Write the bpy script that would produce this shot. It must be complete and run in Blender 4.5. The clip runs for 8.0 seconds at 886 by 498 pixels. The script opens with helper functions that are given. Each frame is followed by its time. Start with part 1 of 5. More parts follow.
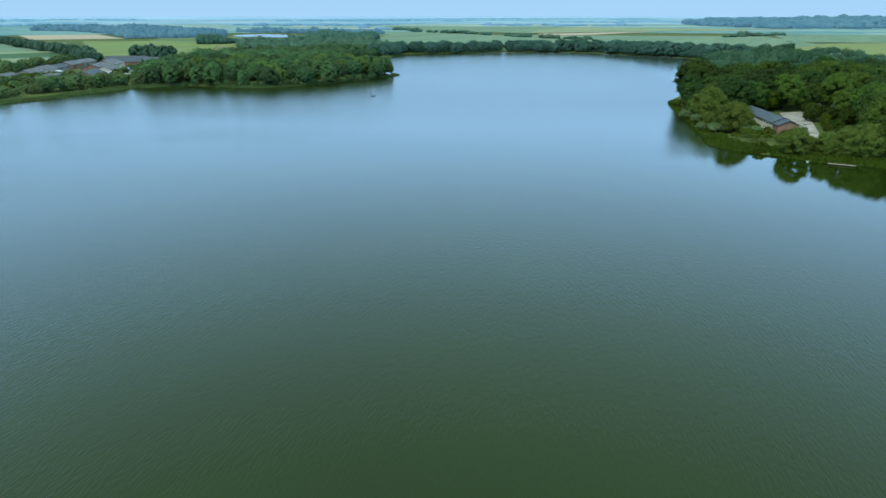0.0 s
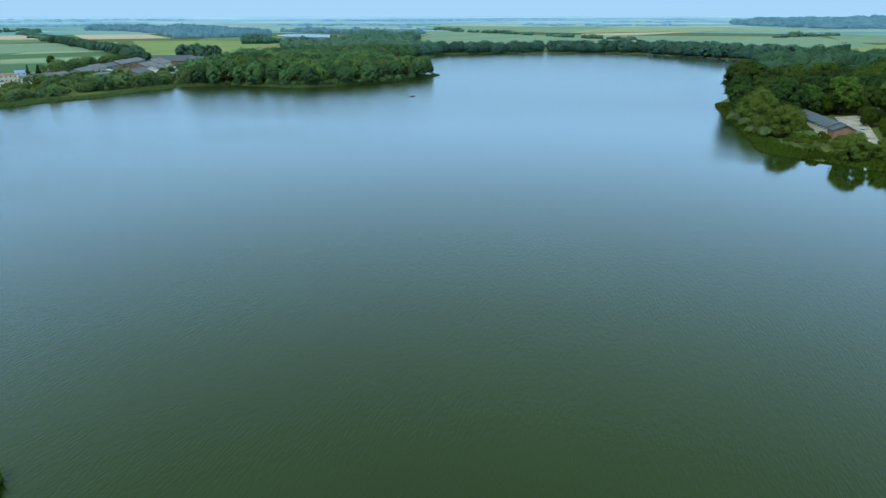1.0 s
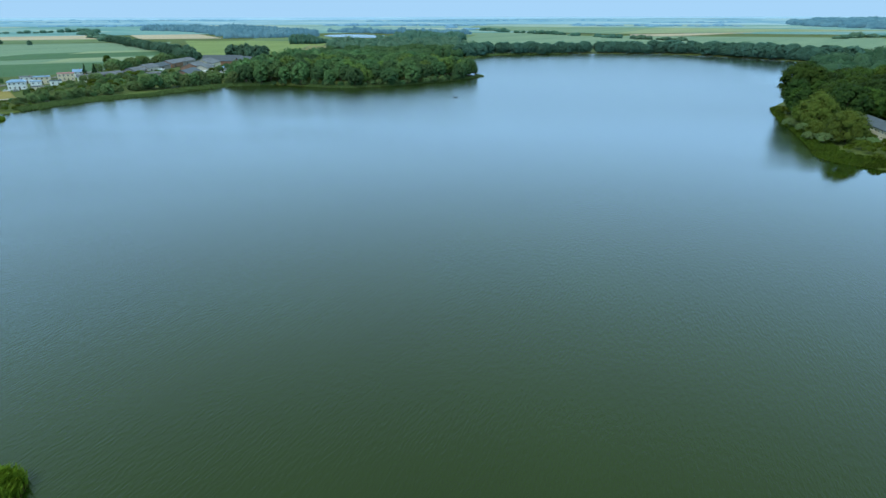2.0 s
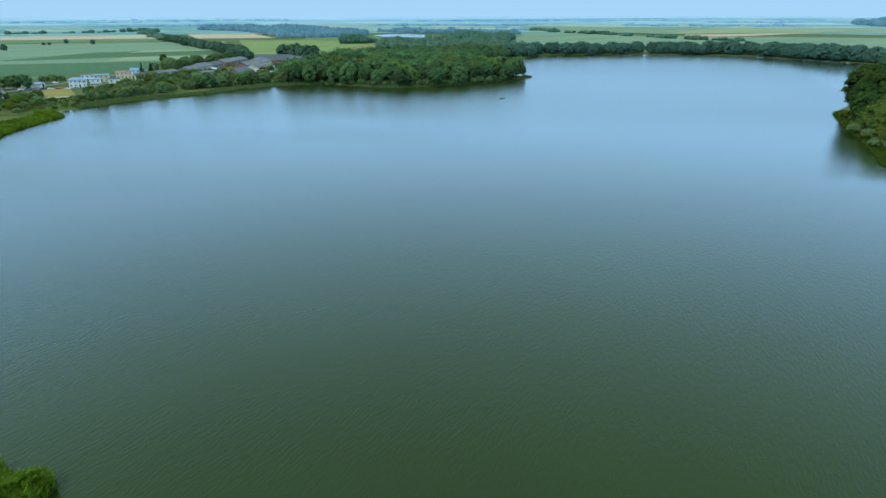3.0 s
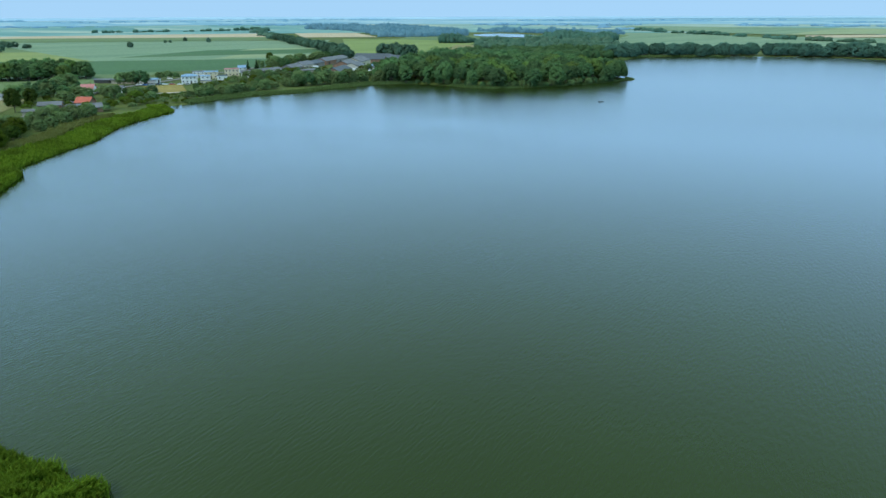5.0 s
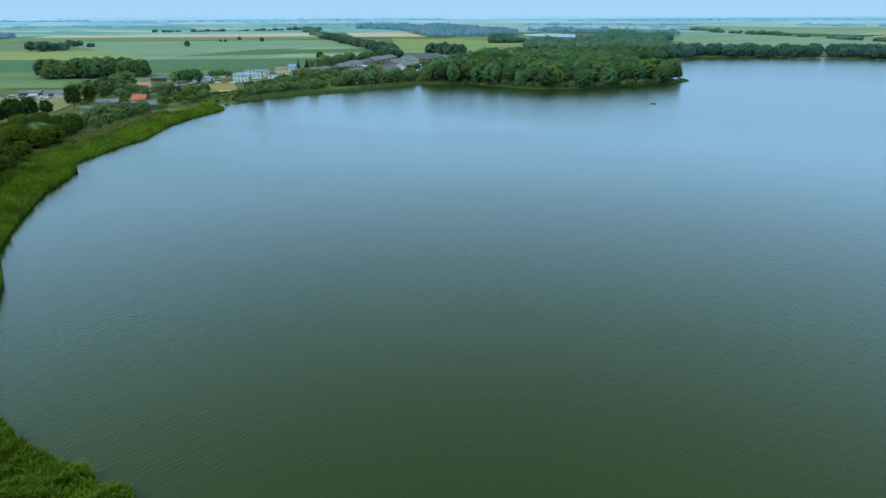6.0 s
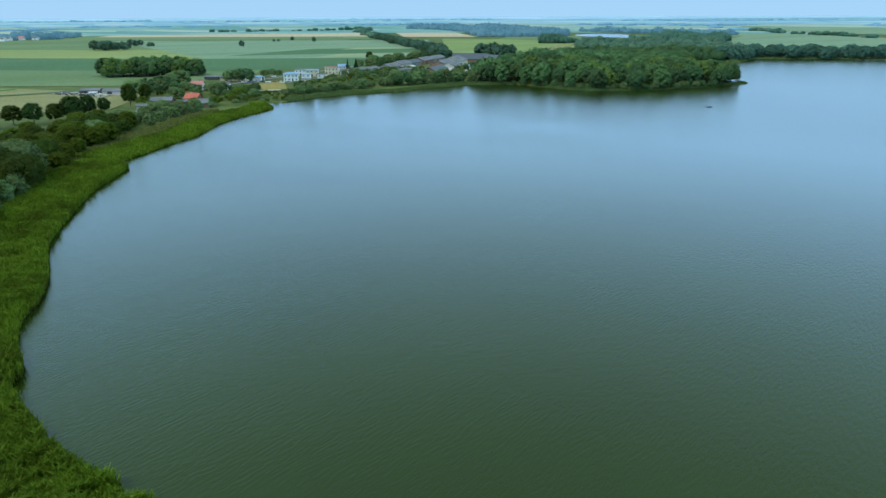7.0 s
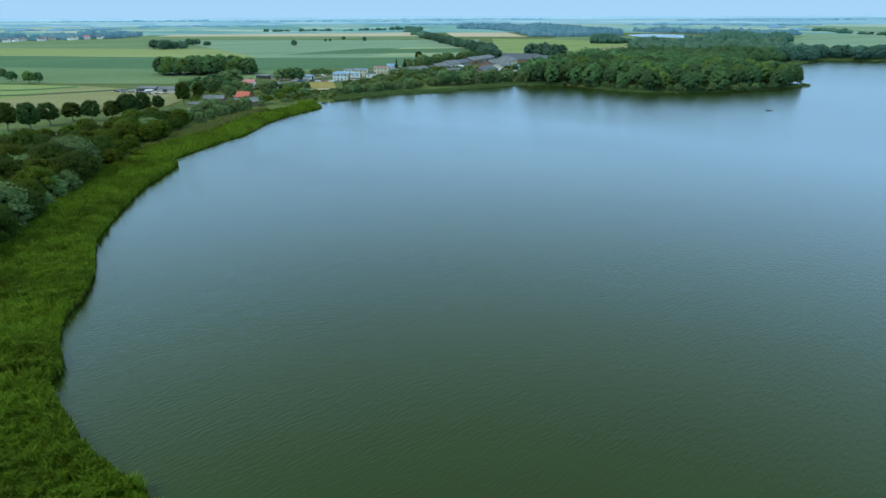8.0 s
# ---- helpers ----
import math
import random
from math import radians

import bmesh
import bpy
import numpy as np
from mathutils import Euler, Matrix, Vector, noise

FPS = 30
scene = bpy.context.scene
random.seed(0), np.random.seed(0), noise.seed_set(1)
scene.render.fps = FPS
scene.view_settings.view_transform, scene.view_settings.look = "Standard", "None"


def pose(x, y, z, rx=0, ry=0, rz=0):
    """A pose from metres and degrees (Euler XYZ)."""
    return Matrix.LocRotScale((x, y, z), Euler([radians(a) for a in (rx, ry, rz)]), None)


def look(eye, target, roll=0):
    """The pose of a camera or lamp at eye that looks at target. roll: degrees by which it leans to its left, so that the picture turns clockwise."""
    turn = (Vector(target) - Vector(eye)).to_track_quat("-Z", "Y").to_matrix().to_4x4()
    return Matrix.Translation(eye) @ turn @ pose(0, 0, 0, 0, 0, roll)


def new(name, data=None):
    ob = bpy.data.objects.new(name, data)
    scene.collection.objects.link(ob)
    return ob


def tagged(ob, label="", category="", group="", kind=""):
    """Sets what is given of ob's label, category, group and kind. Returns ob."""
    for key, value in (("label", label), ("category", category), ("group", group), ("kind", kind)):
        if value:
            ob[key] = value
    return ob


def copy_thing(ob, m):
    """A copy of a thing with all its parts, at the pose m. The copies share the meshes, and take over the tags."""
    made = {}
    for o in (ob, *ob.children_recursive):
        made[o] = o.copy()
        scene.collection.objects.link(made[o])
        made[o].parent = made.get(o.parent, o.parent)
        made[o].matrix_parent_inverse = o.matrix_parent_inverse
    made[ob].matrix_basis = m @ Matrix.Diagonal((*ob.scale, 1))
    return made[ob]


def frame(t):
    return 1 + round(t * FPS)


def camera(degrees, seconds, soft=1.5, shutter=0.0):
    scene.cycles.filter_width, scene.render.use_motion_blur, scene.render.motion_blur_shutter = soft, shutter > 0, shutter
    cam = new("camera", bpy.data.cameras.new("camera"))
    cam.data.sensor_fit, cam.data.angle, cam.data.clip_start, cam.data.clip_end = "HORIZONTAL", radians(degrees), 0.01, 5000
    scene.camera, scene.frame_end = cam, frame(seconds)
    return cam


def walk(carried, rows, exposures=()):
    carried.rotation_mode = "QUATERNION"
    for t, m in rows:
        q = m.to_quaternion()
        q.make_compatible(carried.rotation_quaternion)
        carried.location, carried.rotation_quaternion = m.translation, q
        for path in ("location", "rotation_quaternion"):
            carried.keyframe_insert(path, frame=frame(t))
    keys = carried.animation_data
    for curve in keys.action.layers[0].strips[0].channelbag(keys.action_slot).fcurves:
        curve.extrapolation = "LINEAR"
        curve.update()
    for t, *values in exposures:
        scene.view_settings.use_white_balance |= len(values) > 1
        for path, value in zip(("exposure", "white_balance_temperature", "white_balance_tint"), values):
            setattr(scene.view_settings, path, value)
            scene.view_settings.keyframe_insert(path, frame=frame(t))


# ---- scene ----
cam = camera(69.73, 8.0)
PATH = [
    (0, (0.577, -16.617, 52.347), (0.523, -14.740, 51.657), -0.03),
    (0.5, (0.693, -14.603, 52.361), (0.583, -12.729, 51.671), -0.06),
    (1, (0.811, -12.594, 52.380), (0.641, -10.724, 51.690), -0.08),
    (1.5, (0.917, -10.532, 52.410), (0.685, -8.669, 51.721), -0.10),
    (3, (1.522, -4.531, 52.641), (1.088, -2.704, 51.952), -0.15),
    (3.5, (1.435, -2.428, 52.687), (0.935, -0.619, 51.998), -0.15),
    (4, (1.198, -0.336, 52.722), (0.631, 1.454, 52.033), -0.15),
    (4.5, (0.894, 1.786, 52.740), (0.260, 3.553, 52.051), -0.15),
    (6, (-0.292, 8.037, 52.564), (-1.120, 9.722, 51.874), -0.19),
    (6.5, (-0.853, 10.128, 52.508), (-1.743, 11.781, 51.819), -0.20),
    (7, (-1.514, 12.212, 52.458), (-2.466, 13.830, 51.769), -0.22),
    (7.5, (-2.240, 14.189, 52.399), (-3.253, 15.770, 51.710), -0.24),
    (8, (-3.065, 16.095, 52.337), (-4.136, 17.637, 51.648), -0.25),
]
walk(cam, [(t, look(eye, target, roll)) for t, eye, target, roll in PATH])

# ---- world, sun, exposure ----
SUN_ELEVATION, SUN_AZIMUTH = 52.0, 215.0      # degrees; azimuth clockwise from +y

world = bpy.data.worlds.new("sky")
scene.world = world
world.use_nodes = True
wn, wl = world.node_tree.nodes, world.node_tree.links
wn.clear()
sky = wn.new("ShaderNodeTexSky")
sky.sky_type, sky.sun_disc = "NISHITA", False
sky.sun_elevation, sky.sun_rotation = radians(SUN_ELEVATION), radians(SUN_AZIMUTH)
sky.air_density, sky.dust_density, sky.ozone_density = 1.2, 2.0, 1.5
# thin cloud over the blue, brightest in a low band added for lake reflections
coord = wn.new("ShaderNodeTexCoord")
split = wn.new("ShaderNodeSeparateXYZ")
cloud = wn.new("ShaderNodeValToRGB")
wl.new(coord.outputs["Generated"], split.inputs["Vector"])
wl.new(split.outputs["Z"], cloud.inputs["Fac"])
CLOUD = [(0.0, (0.18, 0.315, 0.455)), (0.03, (0.165, 0.3, 0.45)), (0.1, (0.284, 0.55, 0.89)), (0.2, (0.358, 0.66, 1.03)), (0.32, (0.35, 0.62, 0.885)), (0.44, (0.33, 0.55, 0.675)), (0.62, (0.268, 0.42, 0.39)), (1.0, (0.27, 0.39, 0.36))]
while len(cloud.color_ramp.elements) < len(CLOUD):
    cloud.color_ramp.elements.new(0.5)
for e, (p, c) in zip(cloud.color_ramp.elements, CLOUD):
    e.position, e.color = p, (*c, 1)
bright = wn.new("ShaderNodeVectorMath")
bright.operation = "SCALE"
bright.inputs["Scale"].default_value = 24.0
wl.new(cloud.outputs["Color"], bright.inputs[0])
veil = wn.new("ShaderNodeMixRGB")
veil.inputs["Fac"].default_value = 0.85
wl.new(bright.outputs["Vector"], veil.inputs["Color2"])
sky_out = wn.new("ShaderNodeBackground")
sky_out.inputs["Strength"].default_value = 0.1
world_out = wn.new("ShaderNodeOutputWorld")
wl.new(sky.outputs["Color"], veil.inputs["Color1"])
wl.new(veil.outputs["Color"], sky_out.inputs["Color"])
wl.new(sky_out.outputs["Background"], world_out.inputs["Surface"])

sun = new("sun", bpy.data.lights.new("sun", "SUN"))
sun.data.energy, sun.data.angle, sun.data.color = 2.0, radians(12), (1.0, 0.965, 0.9)
sa, se = radians(SUN_AZIMUTH), radians(SUN_ELEVATION)
sun.matrix_world = look((0, 0, 300), (-300 * math.sin(sa) * math.cos(se), -300 * math.cos(sa) * math.cos(se), 300 - 300 * math.sin(se)))
scene.view_settings.exposure = 0.0

# ---- materials ----


def material(name):
    m = bpy.data.materials.new(name)
    m.use_nodes = True
    nt = m.node_tree
    return m, nt.nodes, nt.links, nt.nodes["Principled BSDF"]


def noise_ramp(n, l, coord, scale, stops, detail=4.0, stretch=(1, 1, 1), rough=0.55):
    """A noise at a true-size scale through a colour ramp."""
    mp = n.new("ShaderNodeMapping")
    mp.inputs["Scale"].default_value = stretch
    tex = n.new("ShaderNodeTexNoise")
    tex.inputs["Scale"].default_value, tex.inputs["Detail"].default_value, tex.inputs["Roughness"].default_value = scale, detail, rough
    ramp = n.new("ShaderNodeValToRGB")
    l.new(coord, mp.inputs["Vector"])
    l.new(mp.outputs["Vector"], tex.inputs["Vector"])
    l.new(tex.outputs["Fac"], ramp.inputs["Fac"])
    el = ramp.color_ramp.elements
    while len(el) < len(stops):
        el.new(0.5)
    for e, (p, c) in zip(el, stops):
        e.position, e.color = p, (*c, 1)
    return ramp, tex


def mix_colour(n, l, a, b, fac=0.5, how="MIX"):
    mx = n.new("ShaderNodeMixRGB")
    mx.blend_type = how
    mx.inputs["Fac"].default_value = fac
    l.new(a, mx.inputs["Color1"])
    l.new(b, mx.inputs["Color2"])
    return mx


def add_bump(n, l, bsdf, height, strength, distance):
    bp = n.new("ShaderNodeBump")
    bp.inputs["Strength"].default_value, bp.inputs["Distance"].default_value = strength, distance
    l.new(height, bp.inputs["Height"])
    l.new(bp.outputs["Normal"], bsdf.inputs["Normal"])
    return bp


def world_coord(n):
    return n.new("ShaderNodeNewGeometry").outputs["Position"]


def ground_like(name, dark, light, fine=0.8, broad=0.02, rough=0.95, stretch=(1, 1, 1), bump=0.1, turn=0.0):
    """Grass, crops and soil: broad patches, fine grain and a little relief."""
    m, n, l, b = material(name)
    pos = world_coord(n)
    if turn:
        rot = n.new("ShaderNodeVectorRotate")
        rot.rotation_type = "Z_AXIS"
        rot.inputs["Angle"].default_value = radians(turn)
        l.new(pos, rot.inputs["Vector"])
        pos = rot.outputs["Vector"]
    mid = tuple((p + q) / 2 for p, q in zip(dark, light))
    a, _ = noise_ramp(n, l, pos, broad, [(0.3, dark), (0.5, mid), (0.7, light)], 5, stretch)
    f, tex = noise_ramp(n, l, pos, fine, [(0.25, (0.7, 0.7, 0.7)), (0.75, (1.25, 1.25, 1.25))], 6)
    mx = mix_colour(n, l, a.outputs["Color"], f.outputs["Color"], 1.0, "MULTIPLY")
    l.new(mx.outputs["Color"], b.inputs["Base Color"])
    b.inputs["Roughness"].default_value = rough
    b.inputs["Specular IOR Level"].default_value = 0.15
    add_bump(n, l, b, tex.outputs["Fac"], 0.6, bump)
    return m


def leaf_like(name, dark, light, see_through=0.32, vary=0.8, patches=None):
    """Leaves: each its own green, each plant a little apart from the next."""
    m, n, l, b = material(name)
    geo, info = n.new("ShaderNodeNewGeometry"), n.new("ShaderNodeObjectInfo")
    ramp = n.new("ShaderNodeValToRGB")
    ramp.color_ramp.elements[0].color, ramp.color_ramp.elements[1].color = (*dark, 1), (*light, 1)
    l.new(geo.outputs["Random Per Island"], ramp.inputs["Fac"])
    hsv = n.new("ShaderNodeHueSaturation")
    for key, low, high in (("Hue", 0.5 - 0.015 * vary, 0.5 + 0.015 * vary), ("Value", 1 - 0.28 * vary, 1 + 0.28 * vary)):
        mr = n.new("ShaderNodeMapRange")
        mr.inputs["To Min"].default_value, mr.inputs["To Max"].default_value = low, high
        l.new(info.outputs["Random"], mr.inputs["Value"])
        l.new(mr.outputs["Result"], hsv.inputs[key])
    tone = ramp.outputs["Color"]
    if patches:
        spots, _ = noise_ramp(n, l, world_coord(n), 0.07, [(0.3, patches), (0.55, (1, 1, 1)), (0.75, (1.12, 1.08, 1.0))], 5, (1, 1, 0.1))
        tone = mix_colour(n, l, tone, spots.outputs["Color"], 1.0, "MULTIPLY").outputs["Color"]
    l.new(tone, hsv.inputs["Color"])
    l.new(hsv.outputs["Color"], b.inputs["Base Color"])
    b.inputs["Roughness"].default_value, b.inputs["Specular IOR Level"].default_value = 0.7, 0.08
    tr = n.new("ShaderNodeBsdfTranslucent")
    l.new(hsv.outputs["Color"], tr.inputs["Color"])
    mix = n.new("ShaderNodeMixShader")
    mix.inputs["Fac"].default_value = see_through
    l.new(b.outputs["BSDF"], mix.inputs[1])
    l.new(tr.outputs["BSDF"], mix.inputs[2])
    l.new(mix.outputs["Shader"], n["Material Output"].inputs["Surface"])
    return m


def plain_like(name, colour, rough=0.7, spread=0.15, scale=1.5, metal=0.0, bump=0.01, stretch=(1, 1, 1)):
    """Built surfaces: paint, render, roofing, wood, with stains and grain."""
    m, n, l, b = material(name)
    co = n.new("ShaderNodeTexCoord").outputs["Object"]
    lo, hi = tuple(c * (1 - spread) for c in colour), tuple(min(c * (1 + spread), 0.95) for c in colour)
    a, _ = noise_ramp(n, l, co, scale * 0.25, [(0.3, lo), (0.7, hi)], 4, stretch)
    f, tex = noise_ramp(n, l, co, scale * 4, [(0.3, (0.85, 0.85, 0.85)), (0.7, (1.1, 1.1, 1.1))], 5, stretch)
    mx = mix_colour(n, l, a.outputs["Color"], f.outputs["Color"], 1.0, "MULTIPLY")
    l.new(mx.outputs["Color"], b.inputs["Base Color"])
    b.inputs["Roughness"].default_value, b.inputs["Metallic"].default_value = rough, metal
    add_bump(n, l, b, tex.outputs["Fac"], 0.4, bump)
    return m


def water_like(name, body=(0.0145, 0.029, 0.0032)):
    """Lake water: dark green body, sky gloss, wind ripples in drifting patches."""
    m, n, l, b = material(name)
    pos = world_coord(n)
    silt, _ = noise_ramp(n, l, pos, 0.012, [(0.3, tuple(c * 0.85 for c in body)), (0.7, tuple(c * 1.15 for c in body))], 3)
    l.new(silt.outputs["Color"], b.inputs["Base Color"])
    b.inputs["IOR"].default_value = 1.333
    rot = n.new("ShaderNodeVectorRotate")
    rot.rotation_type = "Z_AXIS"
    rot.inputs["Angle"].default_value = radians(-80)
    l.new(pos, rot.inputs["Vector"])
    _, small = noise_ramp(n, l, rot.outputs["Vector"], 1.25, [(0, (0, 0, 0)), (1, (1, 1, 1))], 3, (0.5, 1.9, 1))
    _, swell = noise_ramp(n, l, rot.outputs["Vector"], 0.22, [(0, (0, 0, 0)), (1, (1, 1, 1))], 2, (0.3, 1.5, 1))
    gust, _ = noise_ramp(n, l, pos, 0.011, [(0.33, (0.5, 0.5, 0.5)), (0.67, (1.08, 1.08, 1.08))], 4, (0.6, 1.3, 1))
    add = n.new("ShaderNodeMath")
    add.operation = "MULTIPLY_ADD"
    add.inputs[1].default_value = 0.45
    l.new(swell.outputs["Fac"], add.inputs[0])
    l.new(small.outputs["Fac"], add.inputs[2])
    bp = add_bump(n, l, b, add.outputs["Value"], 0.5, 0.145)
    scaled = n.new("ShaderNodeMath")
    scaled.operation = "MULTIPLY"
    scaled.inputs[1].default_value = 0.5
    axes = n.new("ShaderNodeSeparateXYZ")
    l.new(pos, axes.inputs["Vector"])
    lee = n.new("ShaderNodeMapRange")
    lee.interpolation_type = "SMOOTHSTEP"
    lee.inputs["From Min"].default_value, lee.inputs["From Max"].default_value = 50, 115
    lee.inputs["To Min"].default_value, lee.inputs["To Max"].default_value = 1.0, 0.22
    north = n.new("ShaderNodeMapRange")
    north.interpolation_type = "SMOOTHSTEP"
    north.inputs["From Min"].default_value, north.inputs["From Max"].default_value = 222, 275
    north.inputs["To Min"].default_value, north.inputs["To Max"].default_value = 0, 110
    l.new(axes.outputs["Y"], north.inputs["Value"])
    shelter = n.new("ShaderNodeMath")
    shelter.operation = "SUBTRACT"
    l.new(axes.outputs["X"], shelter.inputs[0])
    l.new(north.outputs["Result"], shelter.inputs[1])
    l.new(shelter.outputs["Value"], lee.inputs["Value"])
    sheen = n.new("ShaderNodeMapRange")
    sheen.inputs["From Min"].default_value, sheen.inputs["From Max"].default_value = 0.2, 1.0
    sheen.inputs["To Min"].default_value, sheen.inputs["To Max"].default_value = 0.03, 0.13
    l.new(lee.outputs["Result"], sheen.inputs["Value"])
    open_water = n.new("ShaderNodeMapRange")
    open_water.interpolation_type = "SMOOTHSTEP"
    open_water.inputs["From Min"].default_value, open_water.inputs["From Max"].default_value = 260, 400
    open_water.inputs["To Min"].default_value, open_water.inputs["To Max"].default_value = 0, 0.08
    l.new(axes.outputs["Y"], open_water.inputs["Value"])
    far_calm = n.new("ShaderNodeMapRange")
    far_calm.interpolation_type = "SMOOTHSTEP"
    far_calm.inputs["From Min"].default_value, far_calm.inputs["From Max"].default_value = 560, 760
    far_calm.inputs["To Min"].default_value, far_calm.inputs["To Max"].default_value = 1, 1.3
    l.new(axes.outputs["Y"], far_calm.inputs["Value"])
    band = n.new("ShaderNodeMath")
    band.operation = "MULTIPLY"
    l.new(open_water.outputs["Result"], band.inputs[0])
    l.new(far_calm.outputs["Result"], band.inputs[1])
    breeze = n.new("ShaderNodeMath")
    l.new(sheen.outputs["Result"], breeze.inputs[0])
    l.new(band.outputs["Value"], breeze.inputs[1])
    l.new(breeze.outputs["Value"], b.inputs["Roughness"])
    calm = n.new("ShaderNodeMath")
    calm.operation = "MULTIPLY"
    l.new(gust.outputs["Color"], calm.inputs[0])
    l.new(lee.outputs["Result"], calm.inputs[1])
    l.new(calm.outputs["Value"], scaled.inputs[0])
    l.new(scaled.outputs["Value"], bp.inputs["Strength"])
    return m


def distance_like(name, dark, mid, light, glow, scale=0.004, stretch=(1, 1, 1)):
    """The far country: a plain backdrop, its haze painted as colour and glow."""
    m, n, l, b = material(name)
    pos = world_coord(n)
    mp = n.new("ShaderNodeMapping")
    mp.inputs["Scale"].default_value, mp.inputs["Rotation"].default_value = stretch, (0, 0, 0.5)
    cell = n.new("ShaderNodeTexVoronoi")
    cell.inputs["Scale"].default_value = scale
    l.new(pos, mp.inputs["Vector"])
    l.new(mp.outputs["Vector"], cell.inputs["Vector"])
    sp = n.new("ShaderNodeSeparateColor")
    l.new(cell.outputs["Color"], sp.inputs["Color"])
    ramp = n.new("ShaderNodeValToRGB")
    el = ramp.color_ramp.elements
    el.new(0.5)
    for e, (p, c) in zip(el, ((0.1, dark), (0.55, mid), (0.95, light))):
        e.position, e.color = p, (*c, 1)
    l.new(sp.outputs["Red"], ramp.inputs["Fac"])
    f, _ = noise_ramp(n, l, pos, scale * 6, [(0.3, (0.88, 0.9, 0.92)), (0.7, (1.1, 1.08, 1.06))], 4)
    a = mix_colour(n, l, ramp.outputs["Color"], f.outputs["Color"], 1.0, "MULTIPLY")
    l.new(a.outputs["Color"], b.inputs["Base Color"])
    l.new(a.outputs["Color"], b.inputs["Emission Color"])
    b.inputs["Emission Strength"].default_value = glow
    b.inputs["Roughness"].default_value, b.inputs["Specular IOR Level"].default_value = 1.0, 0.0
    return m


M_MEADOW = ground_like("meadow grass", (0.06, 0.09, 0.022), (0.098, 0.128, 0.034), 0.8, 0.05)
M_WATER = water_like("lake water")
M_POND = water_like("distant lake water", (0.05, 0.08, 0.08))
M_WHEAT = ground_like("green wheat", (0.085, 0.143, 0.06), (0.132, 0.188, 0.084), 0.5, 0.008, stretch=(1, 0.25, 1), turn=30)
M_BEET = ground_like("dark beet leaves", (0.046, 0.11, 0.047), (0.067, 0.135, 0.06), 0.5, 0.01, stretch=(1, 0.25, 1), turn=30)
M_BARLEY = ground_like("pale barley", (0.18, 0.24, 0.135), (0.25, 0.295, 0.165), 0.5, 0.012, stretch=(1, 0.3, 1), turn=30)
M_RAPE = ground_like("yellowing rape", (0.155, 0.205, 0.07), (0.215, 0.25, 0.085), 0.5, 0.012, stretch=(1, 0.3, 1), turn=40)
M_RIPE = ground_like("ripe grain", (0.36, 0.3, 0.215), (0.44, 0.365, 0.26), 0.5, 0.015, stretch=(1, 0.3, 1), turn=30)
M_HAY = ground_like("mown hay meadow", (0.155, 0.16, 0.065), (0.225, 0.21, 0.095), 0.6, 0.03, stretch=(1, 0.4, 1), turn=50)
M_LUSH = ground_like("lush pasture", (0.132, 0.188, 0.056), (0.19, 0.245, 0.08), 0.6, 0.02, stretch=(1, 0.3, 1), turn=30)
# oats and far wheat, with distance haze put into the pale blue
M_HAZECROP = ground_like("hazy blue green crop", (0.112, 0.19, 0.12), (0.175, 0.25, 0.158), 0.5, 0.02, stretch=(1, 0.12, 1), turn=28)
M_SAND = ground_like("ochre dry lawn", (0.2, 0.168, 0.05), (0.26, 0.21, 0.065), 0.8, 0.08)
M_ASPHALT = ground_like("worn asphalt", (0.16, 0.16, 0.16), (0.25, 0.245, 0.24), 1.5, 0.1)
M_GRAVEL = ground_like("pale gravel yard", (0.34, 0.32, 0.29), (0.48, 0.46, 0.42), 1.2, 0.08)
M_YARD = ground_like("trodden gravel yard", (0.2, 0.185, 0.16), (0.44, 0.42, 0.38), 1.6, 0.16)
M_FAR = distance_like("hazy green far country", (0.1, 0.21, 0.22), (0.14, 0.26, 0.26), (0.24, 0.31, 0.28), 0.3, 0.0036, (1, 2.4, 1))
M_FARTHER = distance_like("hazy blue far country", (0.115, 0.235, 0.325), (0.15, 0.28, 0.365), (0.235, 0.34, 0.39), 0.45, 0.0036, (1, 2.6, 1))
M_FARTHEST = distance_like("hazy pale blue horizon country", (0.18, 0.31, 0.43), (0.195, 0.33, 0.45), (0.235, 0.368, 0.475), 0.55, 0.0036, (1, 2.6, 1))
# far woods copied bluer and mostly glowing, so painted haze flattens their shading
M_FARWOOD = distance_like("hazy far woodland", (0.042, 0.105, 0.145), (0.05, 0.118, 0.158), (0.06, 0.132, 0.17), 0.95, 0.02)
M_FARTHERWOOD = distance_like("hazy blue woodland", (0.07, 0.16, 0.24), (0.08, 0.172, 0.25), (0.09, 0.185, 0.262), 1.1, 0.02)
M_LEAF = leaf_like("broad leaves", (0.035, 0.06, 0.0045), (0.094, 0.126, 0.01))
M_LEAF_DARK = leaf_like("dark alder leaves", (0.026, 0.05, 0.007), (0.06, 0.095, 0.013))
M_WILLOW = leaf_like("grey willow leaves", (0.09, 0.155, 0.056), (0.175, 0.25, 0.1))
M_LIGHT = leaf_like("yellow green leaves", (0.058, 0.104, 0.011), (0.112, 0.162, 0.022))
M_BANKLEAF = leaf_like("pale willow leaves", (0.078, 0.128, 0.02), (0.145, 0.205, 0.04))
# leaf copies for headland and village, aerial haze put in as blue
M_COOL = leaf_like("haze tinted wood leaves", (0.062, 0.142, 0.052), (0.13, 0.225, 0.084))
M_COOL_DARK = leaf_like("haze tinted dark wood leaves", (0.045, 0.108, 0.045), (0.094, 0.168, 0.067))
M_WOODLEAF = leaf_like("wood leaves", (0.03, 0.068, 0.013), (0.068, 0.118, 0.022))
